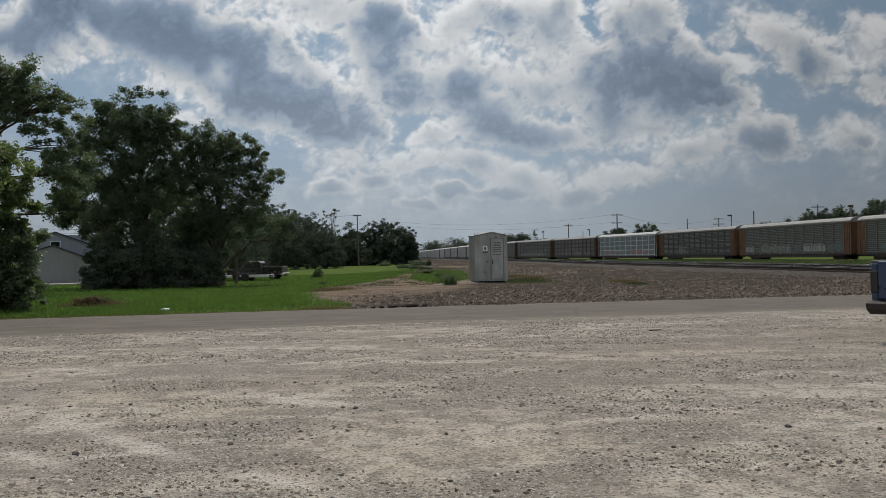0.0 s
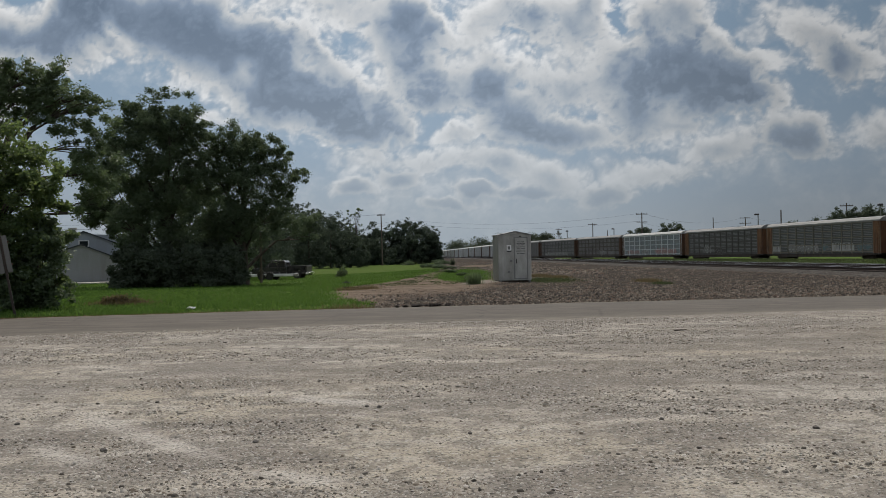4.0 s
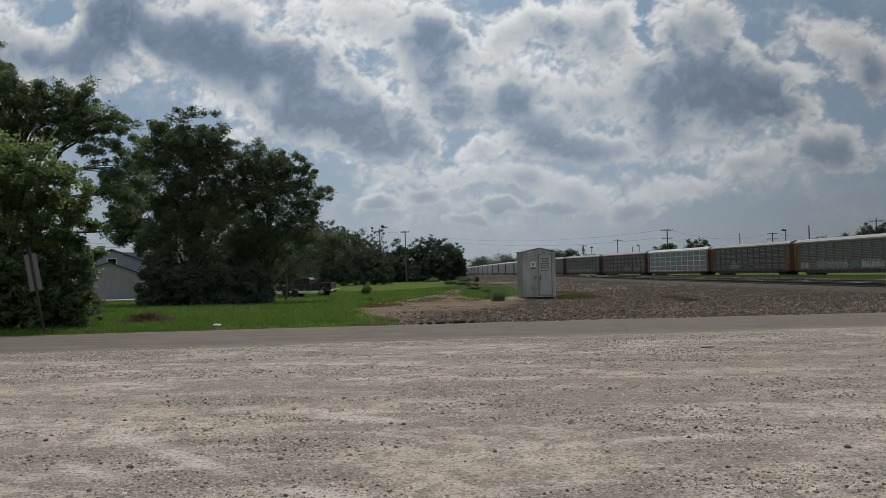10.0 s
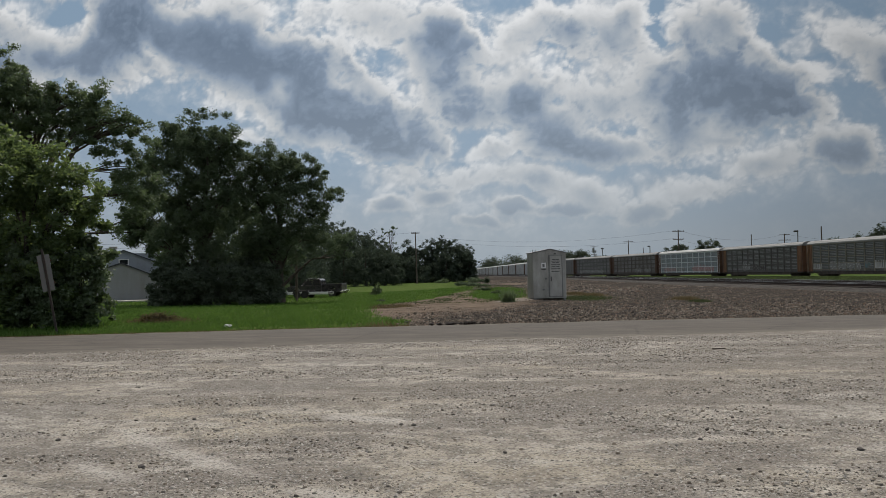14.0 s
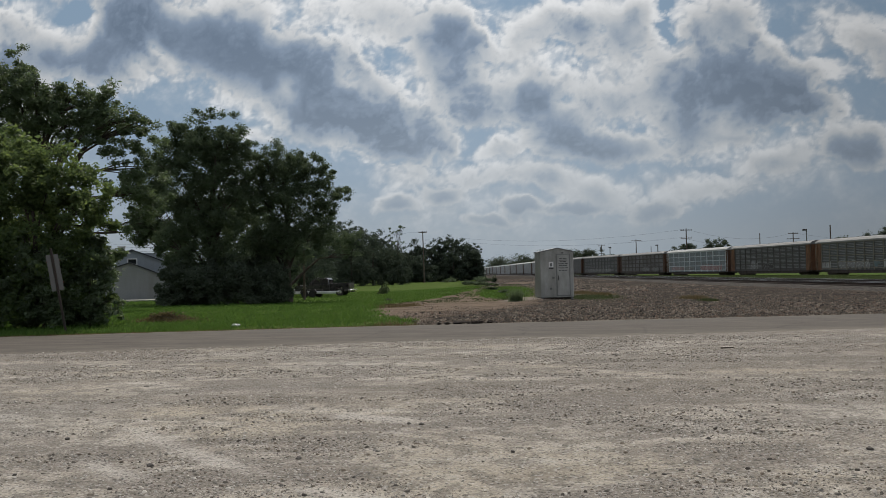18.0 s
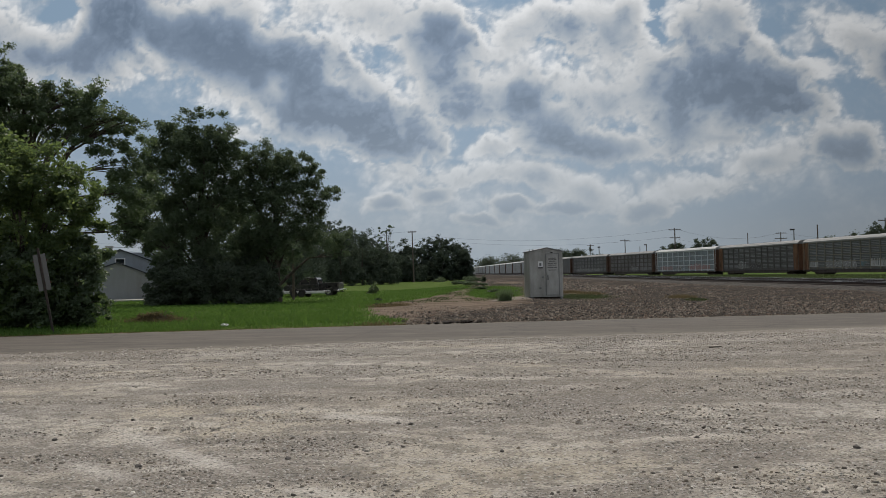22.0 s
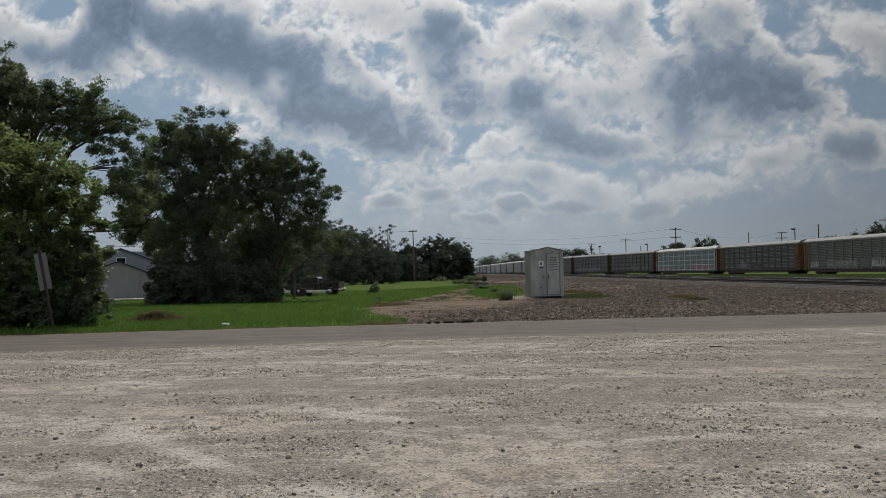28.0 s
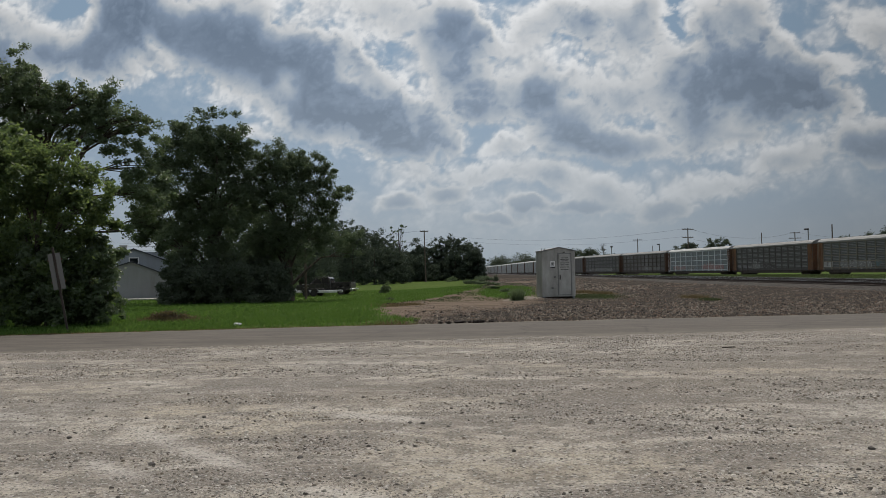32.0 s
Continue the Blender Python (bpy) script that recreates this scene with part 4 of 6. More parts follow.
def build_train():
    white, pale, teal, red, pink, black = [paint("spray_" + n, c, 0.6, amount=0.5, scale=3) for n, c in (("white", (0.34, 0.34, 0.33)), ("pale_grey", (0.16, 0.165, 0.165)), ("teal", (0.075, 0.13, 0.145)), ("dull_red", (0.27, 0.085, 0.08)), ("pale_pink", (0.30, 0.20, 0.20)), ("black", (0.02, 0.02, 0.02)))]
    grime = (0.07, 0.055, 0.045)
    frames = {
        "grey": paint("grey_car_frame", (0.088, 0.090, 0.088), 0.6, dirt=grime, amount=0.6),
        "dark": paint("dark_car_frame", (0.072, 0.068, 0.064), 0.65, dirt=grime, amount=0.6),
        "brown": paint("brown_car_frame", (0.078, 0.060, 0.052), 0.65, dirt=grime, amount=0.6),
        "white": paint("pale_car_frame", (0.560, 0.578, 0.596), 0.5, dirt=(0.2, 0.16, 0.13), amount=0.35),
        "tan": paint("tan_car_frame", (0.185, 0.165, 0.125), 0.6, dirt=grime, amount=0.5),
    }
    panels = {
        "grey": paint("grey_green_panel", (0.062, 0.068, 0.068), 0.45, 0.3, grime, 0.6),
        "dark": paint("dark_panel", (0.060, 0.058, 0.056), 0.5, 0.3, grime, 0.6),
        "brown": paint("brown_panel", (0.066, 0.054, 0.048), 0.5, 0.3, grime, 0.6),
        "white": paint("blue_grey_panel", (0.164, 0.200, 0.218), 0.45, 0.3, (0.12, 0.11, 0.10), 0.5),
        "pale": paint("pale_grey_panel", (0.212, 0.217, 0.217), 0.5, 0.2, (0.16, 0.13, 0.11), 0.4),
    }
    roof = galvanised_mat("car_roof", (0.14, 0.138, 0.132), (0.21, 0.207, 0.199), 0.75, 0.05)
    roof2 = galvanised_mat("white_car_roof", (0.27, 0.27, 0.26), (0.36, 0.36, 0.348), 0.7, 0.05)
    rng = random.Random(7)
    specs = [
        ("tan", "grey", RUST_DOOR, 12, "grey-green railcar with slotted side panels and rusty end doors", bubbles(rng, 5, 9, 1.2, 2.2, teal, pale)),
        ("tan", "grey", RUST_DOOR, 11, "grey-green autorack railcar with tan posts and painted scrawl",
         blocks(rng, 9.6, 11.6, 1.3, 2.3, white) + bubbles(rng, 0.0, 7.6, 1.25, 2.2, pale, white) + bubbles(rng, -2.3, -1.0, 1.3, 2.3, teal, pale) + blocks(rng, -8.0, -3.2, 1.3, 2.4, white) + bubbles(rng, -11.4, -8.6, 1.3, 2.1, teal, pale)),
        ("dark", "dark", RUST_DOOR, 12, "dark grimy autorack railcar with rusty ends", bubbles(rng, 3.4, 6.0, 1.2, 2.3, pale, white) + bubbles(rng, -1.6, 2.0, 1.2, 2.2, black, pale)),
        ("white", "white", RUST, 10, "white-framed autorack railcar with blue-grey panels and red scrawl", bubbles(rng, -11.0, -2.0, 1.2, 2.2, pink, red) + bubbles(rng, 1.0, 4.0, 1.2, 2.0, pale, white) + bubbles(rng, 5.0, 11.0, 1.2, 2.0, pink, pale)),
        ("brown", "brown", RUST, 11, "brown grimy autorack railcar with slotted panels", bubbles(rng, -4.4, -0.8, 1.2, 2.2, pale, white) + bubbles(rng, -10.0, -6.8, 1.2, 2.0, pale, pale)),
        ("grey", "dark", RUST, 11, "weathered grey autorack railcar with faded scrawl", bubbles(rng, -8.0, 10.0, 1.2, 2.0, pale, white)),
        ("brown", "dark", RUST, 11, "dark brown autorack railcar with rusty ends", []),
    ]
    far = [("white", "pale", RUST, 9, "pale grey autorack railcar far down the train", []), ("grey", "pale", RUST, 9, "light grey autorack railcar far down the train", [])]
    for k in range(21):  # coupled end to end along the siding
        s0 = 56.65 + 28.3 * k
        (ax, ay, _), (bx_, by_, _) = line_at(SIDING, s0), line_at(SIDING, s0 + 28.3)
        h = math.degrees(math.atan2(by_ - ay, bx_ - ax))
        fr, pn, door, cols, lab, marks = specs[k] if k < len(specs) else far[(k * 7 // 3) % 2]
        autorack(pose((ax + bx_) / 2, (ay + by_) / 2, -0.01, 0, 0, h), frames[fr], panels[pn], roof2 if (k == 3 or k >= 7) else roof, door, cols, k < 6, lab, marks)


# ---- trees and bushes ----


def leaf_cloud(rng, centers, radii, count, size, droop=0.25):
    """Corner points of many small pointed leaves, scattered round clump centres."""
    c = np.asarray(centers)
    r = np.asarray(radii)
    pick = rng.randint(0, len(c), count)
    off = rng.normal(size=(count, 3))
    off /= np.linalg.norm(off, axis=1)[:, None] + 1e-9
    off *= rng.rand(count, 1) ** 0.6 * (0.75 + 0.5 * rng.rand(count, 1))
    off[:, 2] *= 0.75
    p = c[pick] + off * r[pick][:, None]
    a = rng.normal(size=(count, 3))
    a[:, 2] = a[:, 2] * 0.6 - droop
    a /= np.linalg.norm(a, axis=1)[:, None]
    b = np.cross(a, rng.normal(size=(count, 3)))
    b /= np.linalg.norm(b, axis=1)[:, None] + 1e-9
    s = size * (0.6 + 0.8 * rng.rand(count, 1))
    nrm = np.cross(a, b)
    v = np.empty((count, 4, 3))
    v[:, 0] = p - a * s * 0.5
    v[:, 1] = p + b * s * 0.28 + nrm * s * 0.08
    v[:, 2] = p + a * s * 0.55 - nrm * s * 0.06
    v[:, 3] = p - b * s * 0.28 + nrm * s * 0.08
    return v.reshape(-1, 3)


def tree(name, x, y, lobes, leaves, size, mat, label, seed, trunk_r=0.3, trunk_lean=(0, 0), clumps=90, clump_r=0.7, group="", limbs=9, stem_top=0.72, hollow=0.55, z=None, loose=0.0):
    """lobes: ellipsoids (dx, dy, z, rx, ry, rz) that the crown fills; limbs run from the stem to them."""
    rng = np.random.RandomState(seed)
    z0 = (float(ground_z(np.array([x]), np.array([y]))[0]) if z is None else z) - 0.05
    t = tagged(thing(name, pose(x, y, z0)), label, "tree" if name != "bush" else "bush", group)
    top = max(l[2] + l[5] for l in lobes)
    vol = np.array([l[3] * l[4] * l[5] for l in lobes]) ** 0.7
    cen, rad = [], []
    for l, share in zip(lobes, vol / vol.sum()):
        n = max(3, int(round(clumps * share)))
        d = rng.normal(size=(n, 3))
        d /= np.linalg.norm(d, axis=1)[:, None]
        q = (hollow + (1 - hollow) * rng.rand(n, 1)) * (0.8 + 0.32 * rng.rand(n, 1))
        pts = np.array(l[:3]) + d * np.array(l[3:]) * q
        pts += rng.normal(size=(n, 3)) * loose  # stray sprays break the outline
        pts[:, 2] = np.maximum(pts[:, 2], 0.25)
        cen.append(pts)
        rad.append(clump_r * (0.55 + 0.8 * rng.rand(n)) * min(1.3, (l[3] / 2.2) ** 0.4))
    cen, rad = np.concatenate(cen), np.concatenate(rad)
    # stem
    pts, rr = [], []
    for k in range(9):
        s = k / 8
        pts.append(Vector((trunk_lean[0] * s + 0.10 * math.sin(seed + 5 * s) * s, trunk_lean[1] * s + 0.1 * math.cos(seed + 4 * s) * s, top * stem_top * s)))
        rr.append(trunk_r * (1.25 if k == 0 else 1.0) * (1 - 0.78 * s))
    vs, fs = tube(pts, rr, 8)
    link("trunk", vs, fs, BARK, t, smooth=True)
    order = rng.permutation(len(cen))[:limbs]
    for ci in order:
        tip = Vector(cen[ci])
        s = min(0.95, max(0.22, (tip.z / (top * stem_top)) * rng.uniform(0.5, 0.75)))
        a = pts[int(s * 8)]
        mid = a.lerp(tip, 0.5) + Vector((rng.uniform(-0.3, 0.3), rng.uniform(-0.3, 0.3), 0.2 * (tip - a).length))
        r0 = trunk_r * 0.4 * (1 - 0.5 * s)
        seg = [a, a.lerp(mid, 0.5) + Vector((0, 0, 0.05)), mid, mid.lerp(tip, 0.55), tip]
        vs, fs = tube(seg, [r0, r0 * 0.8, r0 * 0.6, r0 * 0.35, r0 * 0.12], 5)
        near = np.argsort(np.linalg.norm(cen - cen[ci], axis=1))[1:5]
        for cj in near:  # twigs to the clumps round the limb's end
            e = Vector(cen[cj])
            st = mid.lerp(tip, 0.3)
            v2, f2 = tube([st, st.lerp(e, 0.5) + Vector((0, 0, 0.1)), e], [r0 * 0.4, r0 * 0.25, r0 * 0.08], 4)
            b = len(vs)
            vs += v2
            fs += [tuple(i + b for i in f) for f in f2]
        link("limb", vs, fs, BARK, t, smooth=True)
    me = quads_mesh("crown", leaf_cloud(rng, cen, rad, leaves, size), 4, mat)
    child("crown", me, t)
    return t


def blob_lobes(rng, w, h, base, n):
    """Lobes that pile up to an uneven crown w wide and h high above base."""
    out = [(0, 0, base + h * 0.5, w * 0.42, w * 0.4, h * 0.48)]
    out += [(w * 0.24, -w * 0.1, base + h * 0.2, w * 0.3, w * 0.3, h * 0.22), (-w * 0.24, -w * 0.1, base + h * 0.2, w * 0.3, w * 0.3, h * 0.22)]
    for _ in range(n):
        a = rng.uniform(0, 2 * math.pi)
        q = rng.uniform(0.25, 0.5) * w
        zz = base + h * rng.uniform(0.2, 0.86)
        k = 1 - 0.5 * (zz - base) / h
        r = w * rng.uniform(0.14, 0.24)
        out.append((math.cos(a) * q * k, math.sin(a) * q * k, zz, r, r, r * rng.uniform(0.75, 1.1)))
    return out


def build_trees():
    rng = random.Random(11)
    # the two big dark trees that close the field
    tree("tree", -22.0, 60.5, [(-0.5, 0, 10.2, 2.7, 2.0, 2.8), (-0.5, 0, 6.8, 3.2, 2.0, 2.8), (-0.5, 0, 3.8, 3.0, 2.0, 2.4), (-2.4, 0, 13.4, 0.8, 0.7, 0.7), (-0.4, 0, 13.9, 0.7, 0.6, 0.8), (-1.6, 0, 12.7, 1.8, 1.5, 1.1), (0.9, 0, 12.8, 1.4, 1.2, 0.9), (2.1, 0, 12.1, 1.0, 0.9, 0.8), (-3.5, 0, 11.9, 0.9, 0.8, 0.6), (-2.9, 0, 10.6, 1.6, 1.4, 1.2), (1.9, 0, 10.5, 1.3, 1.1, 1.4), (-3.0, 0, 7.9, 1.6, 1.4, 1.4), (-3.0, 0, 5.5, 1.4, 1.2, 1.7), (2.1, 0, 8.0, 1.4, 1.2, 2.1), (-2.2, -1.5, 3.1, 0.9, 0.8, 1.3), (-0.5, 0, 11.8, 2.9, 2.0, 1.5)],
         88000, 0.16, LEAF_DARK, "tall dense dark-green tree beside the field", 21, 0.42, clumps=620, clump_r=0.62, hollow=0.3, limbs=18, loose=0.34)
    tree("tree", -16.9, 62.5, [(-0.3, 0, 8.3, 3.0, 2.0, 2.8), (0.1, 0, 5.1, 3.2, 2.0, 2.4), (-2.0, 0, 11.2, 1.1, 0.9, 0.7), (-0.4, 0, 11.5, 1.5, 1.3, 0.7), (1.2, 0, 10.8, 1.2, 1.0, 0.8), (2.2, 0, 9.9, 1.1, 1.0, 0.9), (3.0, 0, 9.1, 1.1, 1.0, 0.9), (4.1, 0, 8.3, 0.9, 0.8, 0.6), (3.3, 0, 7.9, 1.2, 1.0, 0.8), (-2.4, 0, 10.1, 1.1, 1.0, 1.2), (-2.6, 0, 7.9, 1.3, 1.1, 1.9), (2.8, 0, 6.8, 1.4, 1.2, 1.4), (3.2, 0, 5.0, 1.3, 1.1, 1.5), (-0.3, 0, 10.1, 2.6, 2.0, 1.4), (-1.7, 0, 4.2, 2.2, 1.8, 2.3), (4.1, 3, 4.9, 1.2, 1.0, 1.3)],
         84000, 0.145, LEAF_DARK, "broad dark-green tree at the field's edge", 22, 0.38, clumps=600, clump_r=0.58, hollow=0.3, limbs=18, loose=0.38)
    tree("tree", -27.4, 88.0, blob_lobes(random.Random(5), 10.0, 10.8, 0.2, 9), 17000, 0.36, LEAF_DARK, "dark tree filling the gap in the tree group", 31, 0.3, clumps=120, clump_r=0.9, limbs=8)
    # Undergrowth takes a darker leaf than the crowns to paint in their shade.
    for k, (x, y, w, h) in enumerate(((-23.9, 58.0, 2.4, 3.4), (-23.4, 58.4, 3.0, 3.4), (-22.5, 57.6, 4.6, 2.8), (-19.4, 58.2, 4.0, 3.0), (-17.6, 59.6, 3.0, 2.8), (-17.3, 61.0, 2.4, 3.0), (-17.6, 61.2, 1.6, 2.6), (-21.0, 60.0, 5, 4.0), (-18.9, 62.0, 3.4, 4.0))):
        tree("bush", x, y, blob_lobes(random.Random(300 + k), w, h, 0.0, 6), 7000, 0.18, LEAF_FAR, "undergrowth at the foot of the trees, leaf colour darkened as crown shade", 310 + k, 0.06, clumps=80, clump_r=0.6, group="undergrowth", limbs=4)
    # open-crowned tree with sweeping limbs behind the roadside thicket
    tree("tree", -26.9, 45.5, [(-1.0, 0, 13.9, 1.1, 0.9, 1.1), (-0.5, 0, 12.6, 1.6, 1.4, 1.2), (1.0, 0, 12.3, 1.3, 1.1, 1.0), (1.7, 0, 11.3, 1.7, 1.5, 1.3), (3.5, 0, 12.2, 1.1, 0.9, 0.8), (3.7, 0, 11.2, 1.5, 1.2, 1.2), (3.0, 0, 10.1, 1.3, 1.1, 0.5), (5.7, 0, 10.9, 1.0, 0.9, 0.7), (6.0, 0, 9.9, 1.0, 0.8, 0.6), (5.5, 0, 9.0, 1.2, 1.0, 0.5), (6.3, 0, 8.5, 0.9, 0.7, 0.6), (5.9, 0, 7.5, 1.2, 1.0, 0.8), (6.2, 0, 6.4, 1.2, 1.0, 1.0), (6.0, 0, 5.3, 0.9, 0.7, 0.6), (-0.4, 0, 10.8, 1.8, 1.5, 1.3), (-2.9, 0, 12.9, 2.1, 1.8, 2.8)],
         66000, 0.145, LEAF_MID, "tall open-crowned tree with sweeping bare limbs", 23, 0.4, clumps=560, clump_r=0.54, limbs=22, stem_top=0.85, hollow=0.2, loose=0.45)
    # roadside thicket, the nearest leaves
    tree("tree", -15.6, 26.2, [(0, 0, 3.4, 2.3, 1.9, 2.6), (1.2, -0.2, 4.6, 1.5, 1.3, 1.2), (-0.6, 0, 5.4, 1.6, 1.4, 1.1), (1.9, -0.2, 3.6, 0.9, 0.9, 1.0), (0.6, -0.6, 1.5, 1.9, 1.2, 1.4), (-1.8, 0, 3.0, 1.6, 1.5, 2.8), (1.5, 0, 1.6, 1.0, 1.0, 1.5), (2.1, -0.2, 4.0, 0.6, 0.6, 0.4), (2.1, 0.1, 3.3, 0.5, 0.6, 0.3)],
         56000, 0.13, LEAF_BRIGHT, "leafy roadside tree with fresh green drooping leaves", 24, 0.14, clumps=330, clump_r=0.42, hollow=0.3, limbs=16, loose=0.2)
    for k, (x, y, w, h) in enumerate(((-13.75, 26.4, 2.2, 2.9), (-14.9, 25.6, 2.6, 2.6), (-16.9, 25.2, 3.0, 3.2), (-18.6, 25.0, 3.0, 3.4))):
        tree("bush", x, y, blob_lobes(random.Random(330 + k), w, h, 0.0, 6), 9000, 0.11, LEAF_MID, "dark glossy-leaved bush in the roadside thicket", 340 + k, 0.05, clumps=130, clump_r=0.34, group="roadside bushes", limbs=5, loose=0.12)
    tree("bush", -13.9, 26.6, [(0, 0, 1.5, 1.1, 1.0, 1.5), (0.5, -0.2, 2.2, 0.7, 0.7, 0.8), (-0.5, 0, 0.9, 1.2, 1.0, 0.9)], 6000, 0.17, LEAF_MID, "dark thicket bush by the road sign", 25, 0.06, clumps=60, clump_r=0.36)
    tree("tree", -19.5, 29.5, [(0, 0, 3.5, 2.6, 2.2, 3.2), (0.5, 0, 6.0, 2.0, 1.8, 1.6), (-1.5, 0, 5.0, 1.8, 1.8, 2.0)], 12000, 0.22, LEAF_BRIGHT, "leafy tree in the roadside thicket", 26, 0.16, clumps=110, clump_r=0.55)
    # trees beside and behind the house
    tree("tree", -26.2, 64.0, [(-1.4, 0, 10.7, 1.1, 0.9, 0.7), (-1.4, 0, 9.4, 1.3, 1.1, 1.1), (-2.0, 0, 7.8, 1.5, 1.3, 1.3), (-2.0, 0, 6.0, 1.5, 1.3, 1.1), (-3.1, 0, 6.4, 1.0, 0.9, 0.9), (-2.8, 0, 5.1, 1.0, 0.9, 0.4), (-1.3, 0, 4.5, 0.9, 0.8, 0.7), (0.3, 0, 5.3, 1.2, 1.0, 1.8)], 42000, 0.15, LEAF_DARK, "dark tree crowding the house", 27, 0.2, clumps=340, clump_r=0.6, hollow=0.1, loose=0.15)
    tree("tree", -43.4, 92.0, [(0, 0, 2.2, 2.6, 2.2, 1.9), (2.4, 0, 2.0, 2.0, 2.0, 1.5), (0.4, 0, 3.9, 0.8, 0.8, 0.9)], 6000, 0.26, LEAF_DARK, "dark tree behind the house", 28, 0.3, clumps=70, clump_r=1.0)
    # wood edge running down the field
    wood = [(-60, 215, 15, 20), (-51, 215, 13, 19), (-45.5, 208, 12, 18), (-40.0, 206, 10, 16.2), (-35.8, 206, 9, 14.8), (-32.2, 204, 8, 13.2), (-29.0, 204, 5, 10.5), (-26.0, 206, 6, 8.2),
            (-24.4, 212, 6, 8.0), (-22.6, 206, 4.8, 11.2), (-19.0, 206, 4.6, 9.6), (-17.0, 208, 5.0, 12.0), (-14.3, 208, 6.0, 11.6), (-11.6, 210, 6.0, 10.8), (-9.4, 213, 5.0, 9.8), (-8.0, 208, 4.0, 7.6),
            (-37.5, 150, 12, 12.2), (-33, 148, 10, 11.0), (-29, 152, 9, 10.4), (-25.6, 156, 8, 9.6), (-22.6, 160, 7, 8.2), (-29, 118, 8, 8.6), (-42, 196, 9, 9.5), (-34, 194, 9, 8.5), (-27, 196, 8, 6.2), (-20.5, 198, 7, 6.2), (-13.5, 204, 7, 8.0), (-26.6, 104, 9, 8.6)]
    for k, (x, y, w, h) in enumerate(wood):
        r2 = random.Random(60 + k)
        tree("tree", x, y, blob_lobes(r2, w * 1.1, h, 0.0, 10), 9000, 0.19 + y * 0.0008, LEAF_WOOD, "dark tree in the wood edge beyond the field", 40 + k, 0.25, clumps=190, clump_r=0.75, group="wood edge", limbs=5, loose=0.45)
    tree("tree", -26.2, 196.0, [(0, 0, 8.6, 2.0, 1.8, 4.0), (1.3, 0, 12.9, 1.5, 1.5, 1.6), (-1.5, 0, 12.1, 1.3, 1.3, 1.6)], 420, 0.45, LEAF_DARK, "half-dead tree with a thin bare crown", 70, 0.16, clumps=34, clump_r=0.4, limbs=16, stem_top=0.9)
    # beyond the train
    beyond = [(56.0, 272, 10, 8.4), (59.5, 275, 8, 10.2), (66.3, 273, 9, 11.4), (63.3, 276, 6, 8.6), (52.5, 268, 6, 7.2), (30, 380, 16, 12), (38, 385, 14, 11), (46, 390, 12, 9.5), (20, 420, 12, 9), (-6, 700, 30, 15), (10, 720, 26, 18), (25, 705, 26, 15), (38, 715, 24, 14),
              (71.5, 182, 5, 8.0)]
    beyond += [(74, 184, 6, 8.4), (78, 186, 5, 9.0), (78.5, 180, 5, 10.2), (81, 182, 6, 10.6), (84.5, 180, 7, 10.8), (88, 182, 7, 11.8), (92, 180, 7, 11.6), (96, 184, 8, 12.4), (100, 182, 8, 13.2), (104, 184, 9, 13.8), (109, 188, 10, 14.5), (116, 190, 11, 15.5)]
    for k, (x, y, w, h) in enumerate(beyond):
        r2 = random.Random(160 + k)
        tree("tree", x, y, blob_lobes(r2, w, h - 0.5, 0.5, 9), 9500, 0.25 + y * 0.0007, LEAF_FAR, "leafy tree beyond the railway yard", 80 + k, 0.35, clumps=170, clump_r=max(0.85, 0.1 * w), group="trees beyond the yard", limbs=4, loose=0.04 * w)
    # bushes on the verge by the tracks
    for k, (x, y, w, h, m, lab) in enumerate(((0.4, 50.0, 1.0, 0.4, LEAF_MID, "low weedy bush by the metal cabinet"), (-2.2, 128, 1.1, 1.15, LEAF_DARK, "small round bush on the verge"), (-11.9, 78.5, 1.35, 1.2, LEAF_MID, "upright bush standing in the field"), (-1.9, 92, 1.4, 0.4, LEAF_MID, "weedy bush on the verge"), (-3.6, 105, 2.2, 0.45, LEAF_DARK, "weedy bush on the verge"), (-5.5, 118, 2.6, 0.5, LEAF_DARK, "weedy bush on the verge"), (-4.5, 150, 3.0, 0.7, LEAF_DARK, "weedy bush on the verge"), (-5.6, 175, 3.4, 0.9, LEAF_DARK, "weedy bush on the verge"), (-12.9, 185, 3.2, 1.0, LEAF_MID, "pale low bush at the wood edge"), (-0.4, 58, 0.8, 0.4, LEAF_MID, "weedy tuft on bare dirt"), (-1.3, 70, 1.0, 0.45, LEAF_MID, "weedy tuft on bare dirt"))):
        tree("bush", x, y, [(0, 0, h * 0.5, w * 0.5, w * 0.5, h * 0.5), (w * 0.2, 0, h * 0.6, w * 0.3, w * 0.3, h * 0.35), (-w * 0.15, 0, h * 0.25, w * 0.5, w * 0.4, h * 0.25)], 1900, 0.07 + y * 0.0007, m, lab, 200 + k, 0.02, clumps=46, clump_r=0.15 * max(w, h), group="verge bushes", limbs=3, hollow=0.15)

# ---- metal cabinet by the tracks ----


LETTER = paint("faded_black_lettering", (0.07, 0.07, 0.07), 0.7, amount=0.3, scale=4)


